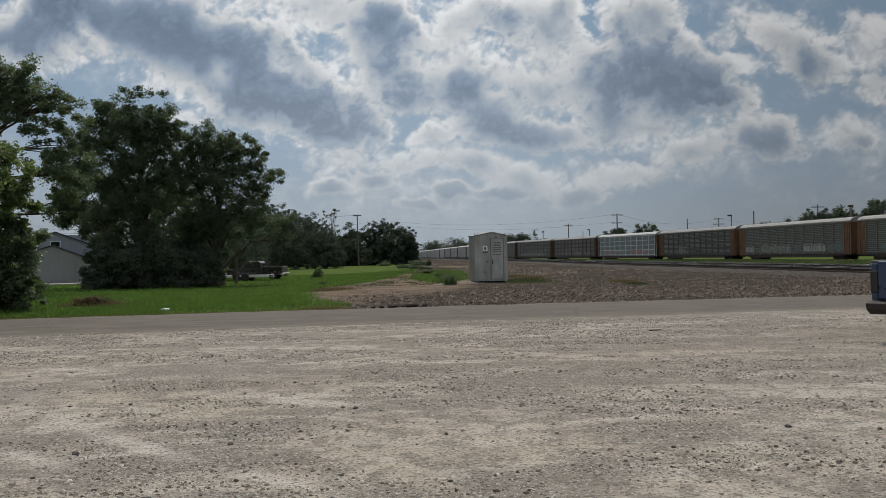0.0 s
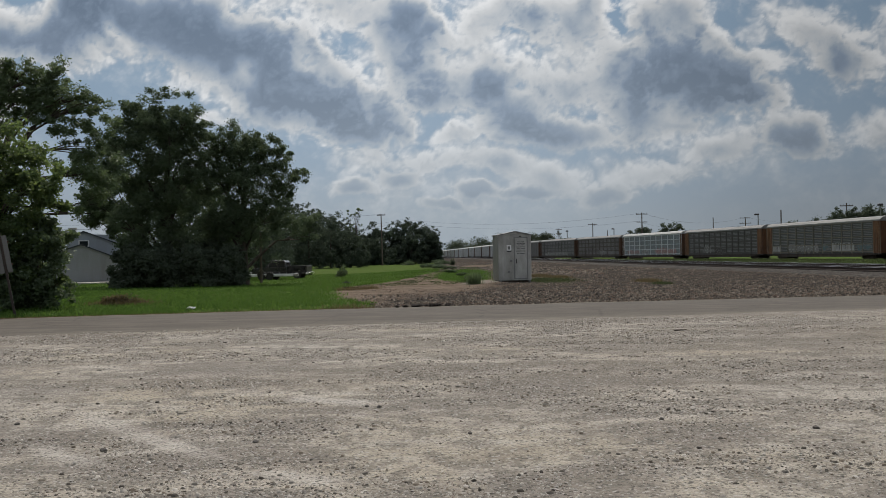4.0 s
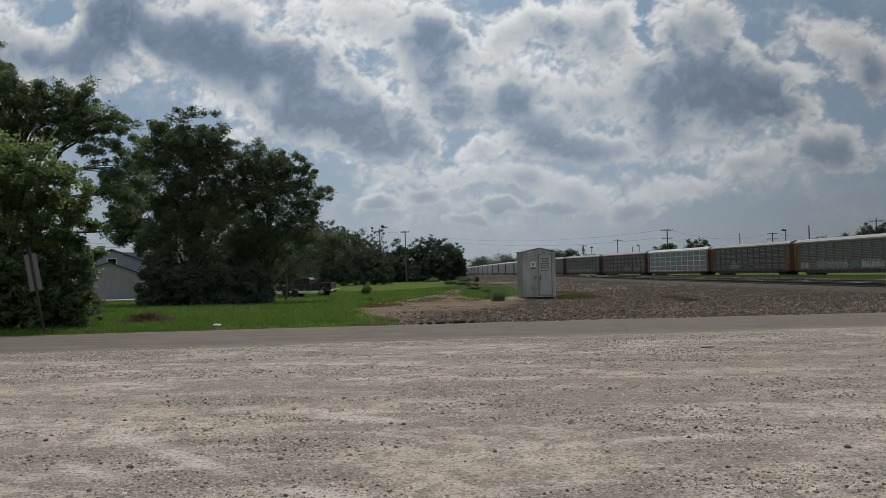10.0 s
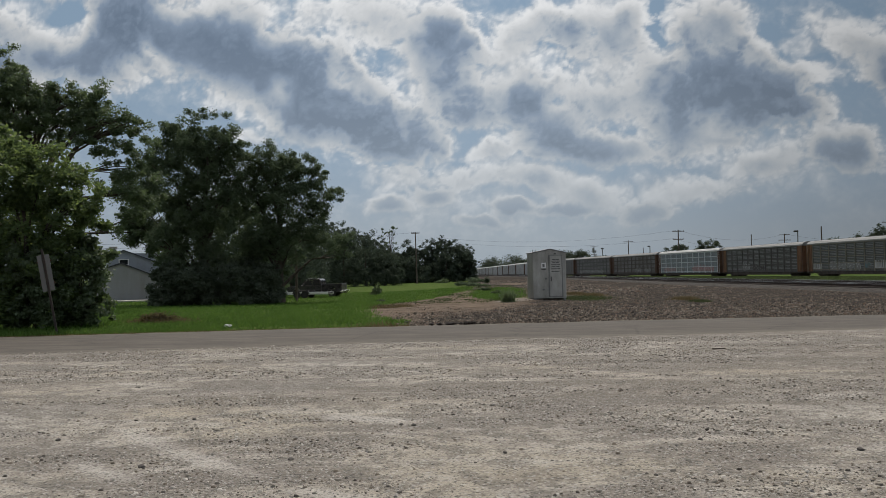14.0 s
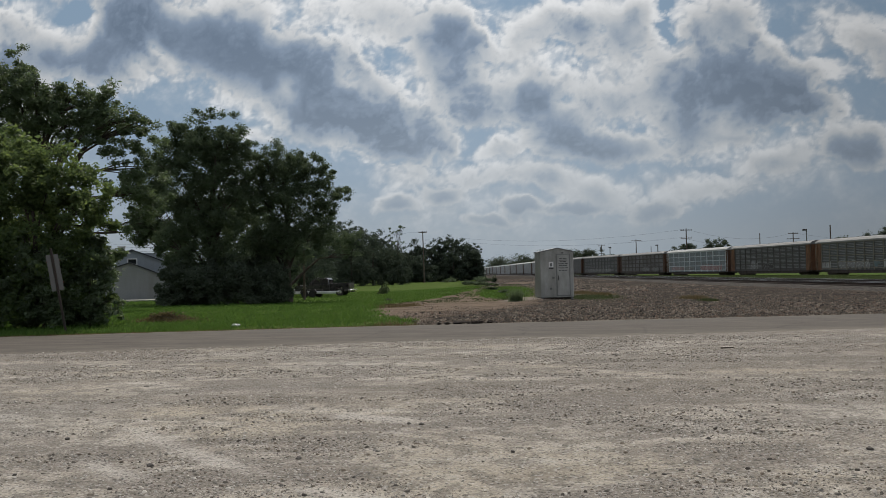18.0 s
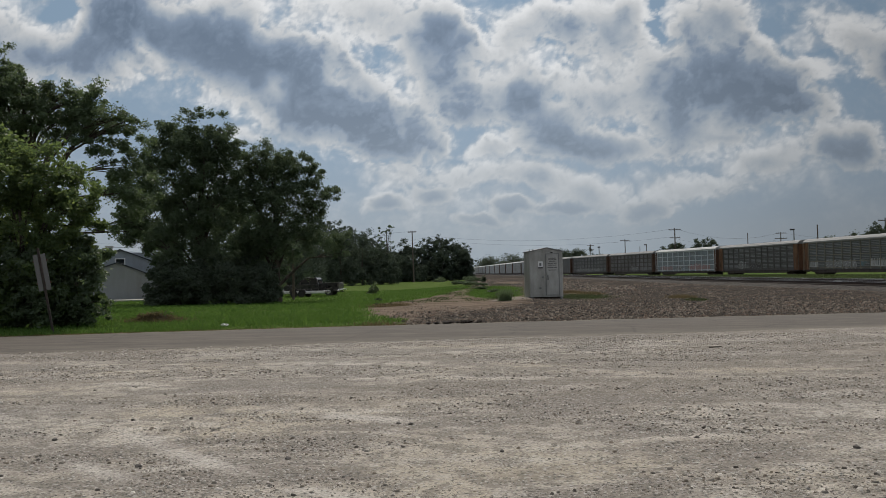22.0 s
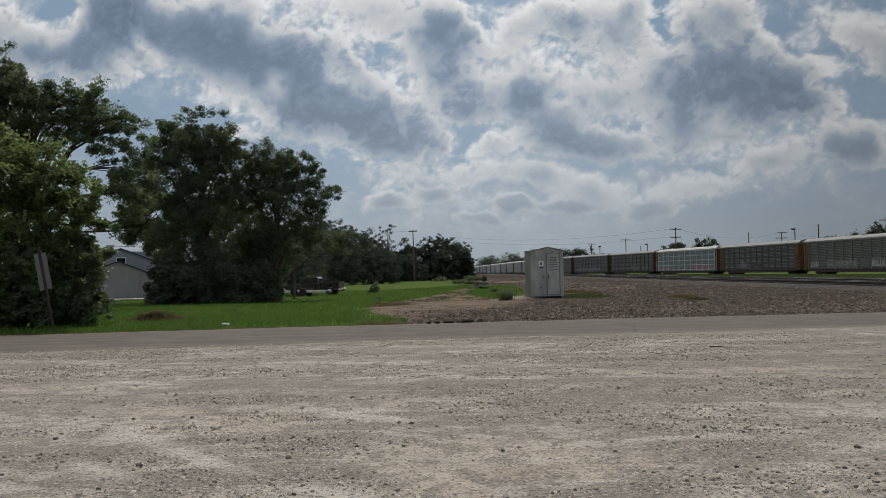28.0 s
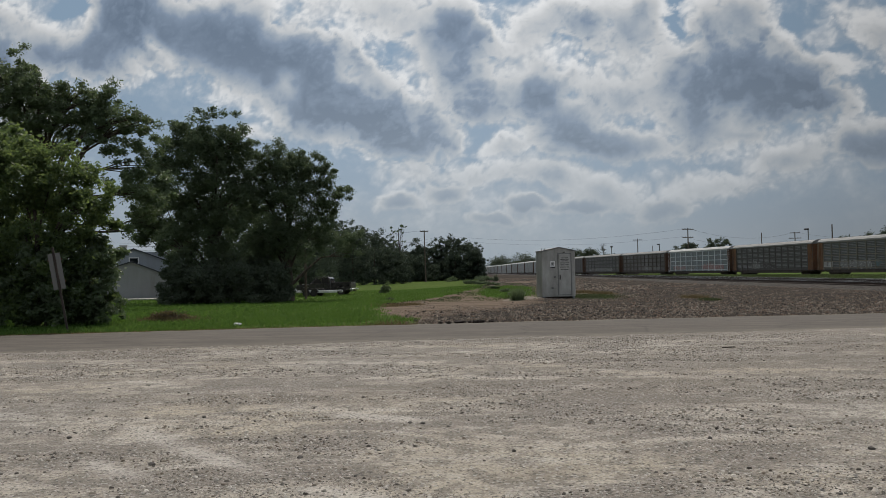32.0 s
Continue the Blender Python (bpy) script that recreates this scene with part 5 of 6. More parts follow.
def build_cabinet():
    x0, x1, y0, y1, zt = -0.9, 0.9, -0.75, 0.75, 2.57
    c = tagged(thing("signal_cabinet", pose(2.45, 45.3, -0.01, 0, 0, 9.5)), "tall galvanised metal signal cabinet with a low gabled roof", "cabinet")
    part("body", bx(x0, x1, y0, y1, 0.14, zt, 0.012), GALV, c)
    part("base_frame", bx(x0 + 0.12, x1 - 0.12, y0 + 0.16, y1 - 0.05, -0.06, 0.14), IRON, c, "dark steel skid base")
    for x in (x0 + 0.06, x1 - 0.16):
        part("lifting_foot", bx(x, x + 0.1, y0 - 0.06, y0 + 0.02, -0.08, 0.16, 0.01), GALV_DARK, c)
    rf = prism(bmesh.new(), [(x0 - 0.05, zt - 0.03), (0.05, zt + 0.17), (x1 + 0.05, zt - 0.03), (x1 + 0.05, zt + 0.02), (0.05, zt + 0.22), (x0 - 0.05, zt + 0.02)], y0 - 0.06, y1 + 0.06)
    part("roof", rf, GALV_DARK, c, "low gabled sheet roof")
    part("gable", prism(bmesh.new(), [(x0, zt), (0.05, zt + 0.17), (x1, zt)], y0, y0 + 0.04), GALV, c)
    for x in (x0 + 0.02, x0 + 0.2):
        part("lifting_eye", rod(bmesh.new(), (x, y0 + 0.1, zt), (x, y0 + 0.1, zt + 0.16), 0.015), GALV_DARK, c)
    # seams of the front sheet
    for x in (x0 + 0.34, -0.06, x1 - 0.14):
        part("sheet_seam", bx(x - 0.012, x + 0.012, y0 - 0.012, y0 - 0.001, 0.16, zt - 0.02), GALV, c)
    d = part("door", bx(0.0, 0.66, y0 - 0.035, y0 - 0.002, 0.26, 2.40, 0.008), GALV, c)
    fr = bmesh.new()
    for a in ((-0.045, -0.01, 0.22, 2.45), (0.67, 0.705, 0.22, 2.45), (-0.045, 0.705, 2.415, 2.45), (-0.045, 0.705, 0.22, 0.252)):
        box(fr, a[0], a[1], y0 - 0.028, y0 - 0.001, a[2], a[3])
    part("door_frame", fr, GALV_DARK, c)
    part("handle", rod(bx(0.05, 0.1, y0 - 0.055, y0 - 0.035, 1.05, 1.3, 0.006), (0.075, y0 - 0.1, 1.08), (0.075, y0 - 0.1, 1.27), 0.012), BLACK_PAINT, d, "dark pull handle")
    for z in (0.5, 1.25, 2.0):
        part("hinge", rod(bmesh.new(), (0.675, y0 - 0.04, z), (0.675, y0 - 0.04, z + 0.12), 0.016), GALV_DARK, d)
    k = 0
    for z, w in ((2.20, 0.40), (2.12, 0.46), (2.04, 0.36), (1.93, 0.50), (1.83, 0.44), (1.71, 0.52), (1.57, 0.46)):
        x, words = 0.33 - w / 2, 3 if w > 0.44 else 2
        for q in range(words):
            ww = w / words - 0.03 + 0.02 * ((q + k) % 2)
            part("lettering_bar", bx(x, x + ww, y0 - 0.0385, y0 - 0.036, z - 0.018, z + 0.018), LETTER, d, "illegible dark lettering")
            x += w / words
        k += 1
    s = part("notice", bx(-0.44, -0.19, y0 - 0.016, y0 - 0.001, 1.67, 2.04, 0.004), WHITE_PAINT, c, "small white notice plate")
    part("notice_print", bx(-0.38, -0.26, y0 - 0.019, y0 - 0.0165, 1.80, 1.97), GALV_DARK, s)
    part("notice_band", bx(-0.44, -0.19, y0 - 0.019, y0 - 0.0165, 1.67, 1.74), BLACK_PAINT, s)
    for x, z in ((-0.2, 1.2), (-0.34, 0.62)):
        part("vent_cap", bx(x - 0.06, x + 0.06, y0 - 0.05, y0 - 0.001, z - 0.05, z + 0.05, 0.015), GALV_DARK, c)
    part("lamp_box", bx(0.24, 0.36, y0 - 0.05, y0 - 0.001, 2.48, 2.53, 0.008), BLACK_PAINT, c)


# ---- poles and wires ----


def pole(x, y, h, arms, label, r=0.16, lean=0.0, lamp=0, cans=0, z=-0.3):
    p = tagged(thing("utility_pole" if not lamp else "street_lamp", pose(x, y, z, 0, lean, 0)), label, "pole" if not lamp else "lamp post", "poles along the railway")
    part("shaft", rod(bmesh.new(), (0, 0, 0), (0, 0, h), r, r * 0.65, 10), POLE_WOOD if not lamp else GALV_DARK, p)
    for za, w in arms:
        a = part("crossarm", bx(-w, w, -0.07, 0.07, za - 0.09, za + 0.09), POLE_WOOD, p)
        for k in (-0.9, -0.45, 0.45, 0.9):
            part("insulator", rod(bmesh.new(), (w * k, 0, za + 0.09), (w * k, 0, za + 0.3), 0.06, 0.04, 6), GALV_DARK, a)
    for k in range(cans):
        part("transformer", rod(bmesh.new(), (0.45 if k % 2 else -0.45, -0.2, h - 2.9 + (k // 2)), (0.45 if k % 2 else -0.45, -0.2, h - 1.9 + (k // 2)), 0.28, seg=10), GALV_DARK, p)
    if lamp:
        hd = bmesh.new()
        if lamp == 1:
            box(hd, -0.75, 0.12, -0.2, 0.2, h - 0.1, h + 0.22, 0.06)
        else:
            box(hd, -0.5, 0.45, -0.35, 0.35, h - 0.05, h + 0.4, 0.08)
        part("floodlight_head", hd, BLACK_PAINT, p)
    return p


def wire(pts, sag, r=0.02):
    vs, fs = [], []
    for a, b in zip(pts, pts[1:]):
        a, b = Vector(a), Vector(b)
        seg = [a.lerp(b, k / 10) - Vector((0, 0, sag * 4 * (k / 10) * (1 - k / 10))) for k in range(11)]
        v2, f2 = tube(seg, [r] * 11, 4)
        o = len(vs)
        vs += v2
        fs += [tuple(i + o for i in f) for f in f2]
    return tagged(link("overhead_wire", vs, fs, WIRE), "thin black overhead wire slung between poles", "wire", "overhead wires")


def build_poles():
    tall = "weathered wooden utility pole with crossarms"
    pole(-17.9, 176.0, 11.0, [(10.75, 0.9)], "weathered wooden utility pole before the wood edge", lean=-1.0)
    pole(46.5, 221.0, 12.4, [(12.0, 1.5), (9.9, 1.4)], tall, 0.2)
    pole(38.9, 350.0, 12.6, [(12.2, 1.4), (10.4, 1.3), (9.0, 1.2)], tall, 0.22, cans=3)
    pole(44.0, 290.0, 12.4, [(11.9, 1.6)], tall, 0.2)
    pole(85.6, 257.0, 12.2, [(11.9, 1.5), (10.3, 1.8)], tall, 0.2)
    pole(86.0, 190.0, 12.2, [(11.6, 1.5)], tall, 0.17)
    pole(59.0, 200.0, 9.9, [], "plain wooden pole beyond the train", 0.14)
    pole(56.3, 150.0, 9.05, [], "plain wooden pole beyond the train", 0.15)
    pole(44.3, 262.0, 9.0, [], "plain wooden pole beyond the train", 0.15)
    pole(59.2, 170.0, 9.1, [], "dark lamp post with a floodlight head", 0.15, lamp=1)
    pole(46.0, 260.0, 9.3, [], "dark lamp post with a floodlight head", 0.2, lamp=1)
    pole(36.9, 305.0, 10.0, [], "dark lamp post with a broad floodlight", 0.2, lamp=2)
    pole(83.7, 170.0, 10.5, [], "dark lamp post with a broad floodlight", 0.16, lamp=2)
    wire([(-90, 330, 13.5), (-20.0, 260, 13.2), (46.5, 221, 12.0), (85.6, 257, 11.8), (150, 300, 12)], 2.2, 0.02)
    wire([(-90, 330, 12.6), (-20.0, 262, 12.2), (45.2, 221, 9.8), (84.2, 257, 9.6)], 2.0, 0.018)
    wire([(-70, 64, 4.9), (-27, 74, 4.5)], 0.3, 0.015)
    wire([(-70, 64, 4.5), (-27, 74, 4.15)], 0.3, 0.012)
    wire([(-120, 176, 11.5), (-17.9, 176, 10.6)], 2.0, 0.02)


# ---- vehicles ----


def car_paint(name, col, flake=0.25, dusty=0.3):
    m = Mat(name, 0.28, flake, 0.5)
    n = m.noise(3.0, 5, 0.6)
    dust = m.ramp(n, (0.42, 0.0), (0.75, 1.0))
    m.color(m.mix(m.math("MULTIPLY", dust, dusty), col, (0.16, 0.145, 0.125))).rough(m.ramp(n, (0.3, 0.22), (0.8, 0.5)))
    m.put(m.bsdf.inputs["Coat Weight"], 0.6)
    return m.m


def glass_mat():
    m = Mat("tinted_glass", 0.06, 0.0, 0.5)
    m.color((0.015, 0.018, 0.02))
    return m.m


TYRE, CHROME = paint("tyre_rubber", (0.02, 0.02, 0.021), 0.85), galvanised_mat("scuffed_chrome", (0.5, 0.5, 0.5), (0.66, 0.66, 0.66), 0.25, 0.9)
GLASS, TAIL = glass_mat(), paint("red_lens", (0.28, 0.015, 0.012), 0.25, amount=0.15)


def wheel_on(parent, x, y, r=0.38, w=0.24, rim_mat=None):
    bm = bmesh.new()
    rod(bm, (0, -w / 2, 0), (0, w / 2, 0), r, seg=28)
    bmesh.ops.bevel(bm, geom=[e for e in bm.edges if abs(e.verts[0].co.y - e.verts[1].co.y) < 1e-4], offset=0.035, segments=2, affect="EDGES")
    wh = part("wheel", bm, TYRE, parent, "black rubber tyre")
    wh.matrix_basis = pose(x, y, r)
    s = math.copysign(1, y)
    rm = bmesh.new()
    rod(rm, (0, s * (w / 2 - 0.06), 0), (0, s * (w / 2 + 0.004), 0), r * 0.6, r * 0.55, seg=20)
    rod(rm, (0, s * w / 2, 0), (0, s * (w / 2 + 0.02), 0), r * 0.18, seg=12)
    part("rim", rm, rim_mat or CHROME, wh)


def pickup(m, body_mat, label, letters=False, lens=None):
    """Heads along +x; its base is the ground under the middle."""
    p = tagged(thing("pickup_truck", m), label, "pickup truck", "parked vehicles")
    W = 0.96
    # cab and bonnet in one side outline, with wheel arch cuts
    def arch(cx, r=0.47):
        return [(cx + r * math.cos(a), 0.42 + r * math.sin(a)) for a in np.linspace(0, math.pi, 9)]
    low = [(-0.72, 0.42), (-0.72, 1.12), (1.25, 1.14), (1.45, 1.10), (2.55, 1.02), (2.7, 0.92), (2.72, 0.48), (2.62, 0.42)] + arch(1.75) + [(1.2, 0.36), (-0.6, 0.36)]
    part("cab_body", prism(bmesh.new(), low, -W, W, 0.02), body_mat, p)
    green = bmesh.new()
    prism(green, [(-0.66, 1.1), (-0.6, 1.62), (-0.42, 1.76), (0.62, 1.78), (0.78, 1.7), (1.38, 1.12)], -W + 0.14, W - 0.14, 0.04)
    part("cab_roof", green, body_mat, p)
    for s in (-1, 1):
        part("side_window", prism(bmesh.new(), [(-0.5, 1.16), (-0.46, 1.6), (0.16, 1.62), (0.16, 1.16)], s * (W - 0.145), s * (W - 0.13)), GLASS, p)
        part("side_window", prism(bmesh.new(), [(0.22, 1.16), (0.22, 1.62), (0.62, 1.63), (1.12, 1.18)], s * (W - 0.145), s * (W - 0.13)), GLASS, p)
        part("door_mirror", bx(1.0, 1.12, s * (W + 0.02) - 0.1, s * (W + 0.02) + 0.1, 1.14, 1.32, 0.02), BLACK_PAINT, p)
        part("headlight", bx(2.64, 2.725, s * 0.72 - 0.16, s * 0.72 + 0.16, 0.72, 0.9, 0.02), GLASS, p)
        side = [(-2.68, 0.55), (-2.68, 1.19), (-2.64, 1.22), (-0.8, 1.2), (-0.78, 0.42), (-1.2, 0.4)] + arch(-1.75) + [(-2.4, 0.45)]
        part("bed_side", prism(bmesh.new(), side, s * W - 0.05, s * W + 0.05, 0.02), body_mat, p)
        part("bed_rail", bx(-2.66, -0.8, s * W - 0.06, s * W + 0.06, 1.2, 1.235, 0.01), BLACK_PAINT, p)
        part("tail_light", bx(-2.715, -2.6, s * W - 0.06, s * W + 0.052, 0.74, 1.08, 0.012), lens or TAIL, p)
        part("trim_strip", bx(-2.6, 2.5, s * (W + 0.03) - 0.05, s * (W + 0.03) + 0.012, 0.66, 0.72, 0.01), BLACK_PAINT, p)
    part("windscreen", prism(bmesh.new(), [(0.8, 1.68), (1.4, 1.1), (1.42, 1.12), (0.84, 1.7)], -W + 0.2, W - 0.2), GLASS, p)
    part("rear_window", bx(-0.668, -0.63, -0.62, 0.62, 1.2, 1.56), GLASS, p)
    part("bed_floor", bx(-2.64, -0.74, -0.9, 0.9, 0.62, 0.68), body_mat, p)
    part("bed_front", bx(-0.8, -0.74, -0.92, 0.92, 0.6, 1.18), body_mat, p)
    tg = part("tailgate", bx(-2.73, -2.66, -0.9, 0.9, 0.64, 1.225, 0.02, 2), body_mat, p)
    part("tailgate_handle", bx(-2.75, -2.725, -0.14, 0.14, 0.98, 1.08, 0.01), BLACK_PAINT, tg)
    if letters:  # a model badge that cannot be read
        for k in range(3):
            part("badge", bx(-2.738, -2.728, 0.56 + k * 0.055, 0.60 + k * 0.055, 0.73, 0.78), CHROME, tg, "small illegible chrome badge")
    bp = bmesh.new()
    prism(bp, [(-3.04, 0.6), (-2.7, 0.63), (-2.62, 0.63), (-2.62, 0.44), (-2.84, 0.42), (-3.0, 0.5)], -1.0, 1.0, 0.02)
    part("rear_bumper", bp, TYRE if letters else CHROME, p, "dark step bumper" if letters else "")
    part("hitch", bx(-3.0, -2.7, -0.05, 0.05, 0.34, 0.44, 0.01), BLACK_PAINT, p)
    part("front_bumper", bx(2.66, 2.84, -0.98, 0.98, 0.42, 0.66, 0.03), CHROME, p)
    part("grille", bx(2.68, 2.735, -0.52, 0.52, 0.68, 0.92, 0.01), BLACK_PAINT, p)
    part("chassis", bx(-2.5, 2.4, -0.45, 0.45, 0.3, 0.45), BLACK_PAINT, p)
    for x in (-1.75, 1.75):
        for s in (-0.85, 0.85):
            wheel_on(p, x, s)
    return p


def build_vehicles():
    pickup(pose(9.70, 14.9, 0.0, 0, 0, 47) @ Matrix.Scale(1.06, 4), car_paint("deep_blue_paint", (0.003, 0.022, 0.072), 0.1, 0.06), "deep blue pickup truck parked on the gravel", True, GLASS)
    gz = float(ground_z(np.array([-17.3]), np.array([80.0]))[0])
    pickup(pose(-17.95, 80.0, gz, 0, 0, 176), car_paint("faded_black_paint", (0.010, 0.009, 0.011)), "old black pickup truck parked on the grass", lens=BLACK_PAINT)
    # flatbed trailer lying in the grass before it
    t = tagged(thing("flatbed_trailer", pose(-18.3, 75.6, gz - 0.02, 0, 0, 177)), "low flatbed trailer with a pale deck edge", "trailer", "parked vehicles")
    part("deck", bx(-2.6, 2.4, -0.95, 0.95, 0.42, 0.5, 0.01), TIE, t, "dark plank deck")
    for s in (-0.97, 0.97):
        part("side_rail", bx(-2.65, 2.45, s - 0.04, s + 0.04, 0.36, 0.56, 0.01), WHITE_PAINT, t, "pale painted side rail")
        part("mudguard", prism(bmesh.new(), [(-0.95, 0.42), (-0.8, 0.72), (0.5, 0.72), (0.65, 0.42), (0.55, 0.42), (0.42, 0.66), (-0.72, 0.66), (-0.85, 0.42)], s * 1.0 - 0.02, s * 1.24), BLACK_PAINT, t)
        for x in (-0.5, 0.22):
            wheel_on(t, x, s * 1.12, 0.33, 0.2, BLACK_PAINT)
    part("tongue", rod(rod(bmesh.new(), (2.4, 0.8, 0.42), (3.6, 0, 0.42), 0.05), (2.4, -0.8, 0.42), (3.6, 0, 0.42), 0.05), BLACK_PAINT, t)
    part("tongue_jack", rod(bmesh.new(), (3.5, 0, 0.0), (3.5, 0, 0.8), 0.035), GALV_DARK, t)


# ---- house ----


def build_house():
    siding = paint("grey_siding", (0.25, 0.262, 0.26), 0.7, amount=0.3, scale=0.8)
    upper = paint("blue_grey_boards", (0.28, 0.31, 0.335), 0.7, amount=0.25, scale=0.8)
    shingle = bark_mat("grey_shingle", (0.035, 0.038, 0.042), (0.07, 0.074, 0.08))
    h = tagged(thing("house", pose(-35.4, 75.0, -0.45, 0, 0, 22)), "grey sided house with an attic window behind a low gabled garage", "house")
    # low gabled garage end to the road, the house with its attic behind it
    part("garage_wall", prism(bmesh.new(), [(-2.2, 0), (4.4, 0), (4.4, 1.75), (0.1, 3.5), (-2.2, 2.75)], -0.1, 0.1), siding, h)
    for k in range(17):
        z = 0.1 + k * 0.15
        part("siding_board", bx(-2.18, 4.38 if z < 1.6 else 4.38 - (z - 1.5) * 2.45, -0.112, -0.1, z, z + 0.143), siding, h)
    part("garage_body", bx(-2.15, 4.35, 0.1, 3.9, 0, 1.75), siding, h)
    part("garage_roof", prism(bmesh.new(), [(-2.5, 2.74), (0.1, 3.62), (4.7, 1.73), (4.7, 1.64), (0.1, 3.52), (-2.5, 2.65)], -0.25, 4.0), shingle, h)
    pk, zp = 0.1, 4.86
    part("gable_wall", prism(bmesh.new(), [(-1.35, 0), (5.1, 0), (5.1, 2.9), (pk, zp), (-1.35, 4.15)], 3.9, 4.1), upper, h, "blue-grey painted gable")
    part("house_body", bx(-1.3, 5.05, 4.1, 12.0, 0, 2.9), siding, h)
    part("roof", prism(bmesh.new(), [(-1.55, 4.06), (pk, zp + 0.1), (5.4, 2.87), (5.4, 2.77), (pk, zp), (-1.55, 3.96)], 3.7, 12.3), shingle, h)
    part("side_wing", prism(bmesh.new(), [(pk + 0.4, 2.0), (pk + 0.4, zp - 0.2), (5.6, zp - 0.3), (6.0, 3.8), (6.0, 2.0)], 5.0, 9.0), upper, h, "pale wing of the house")
    w = part("window", bx(-0.34, 0.6, 3.84, 3.9, 3.42, 4.06), WHITE_PAINT, h, "small white-framed attic window")
    part("pane", bx(-0.24, 0.5, 3.826, 3.838, 3.51, 3.97), GLASS, w)
    ch = part("chimney", bx(-1.2, -0.55, 4.3, 4.95, 4.0, 5.2, 0.02), WHITE_PAINT, h, "pale square chimney")
    part("chimney_cap", bx(-1.25, -0.5, 4.25, 5.0, 5.2, 5.27), CONCRETE, ch)
    part("apron", bx(-2.0, 3.6, -3.6, -0.2, -0.06, 0.14), CONCRETE, h, "pale concrete apron before the garage")


# ---- small things ----


SIGN_BACK = paint("dull_sign_back", (0.14, 0.14, 0.132), 0.7, amount=0.3, scale=2)


def brush_heap(x, y, w, d, h):
    """A low heap of dead twigs and curled brown leaves."""
    rng = np.random.RandomState(44)
    z = float(ground_z(np.array([x]), np.array([y]))[0])
    t = tagged(thing("brush_heap", pose(x, y, z)), "low heap of dead brown brush lying in the grass", "brush heap")
    vs, fs = [], []
    for _ in range(170):
        u, v = rng.normal(size=2) * (0.4, 0.4)
        top = h * math.exp(-u * u * 2 - v * v * 2) * rng.uniform(0.3, 1.2)
        a, ln = rng.uniform(0, 6.283), rng.uniform(0.15, 0.4)
        p = Vector((u * w, v * d, 0.01))
        q = p + Vector((math.cos(a) * ln, math.sin(a) * ln, top))
        tv, tf = tube([p, (p + q) / 2 + Vector((0, 0, 0.05)), q], [0.011, 0.008, 0.004], 4)
        fs += [tuple(i + len(vs) for i in f) for f in tf]
        vs += list(tv)
    link("brushwood", vs, fs, POLE_WOOD, t)
    c = np.stack([rng.normal(size=60) * 0.42 * w, rng.normal(size=60) * 0.4 * d, rng.rand(60) * h * 0.7], 1)
    part_leaves = quads_mesh("dead_leaves", leaf_cloud(rng, c, np.full(60, 0.16), 2600, 0.075, 0.2), 4, GRASS_DRY)
    child("dead_leaves", part_leaves, t, label="curled brown leaves")


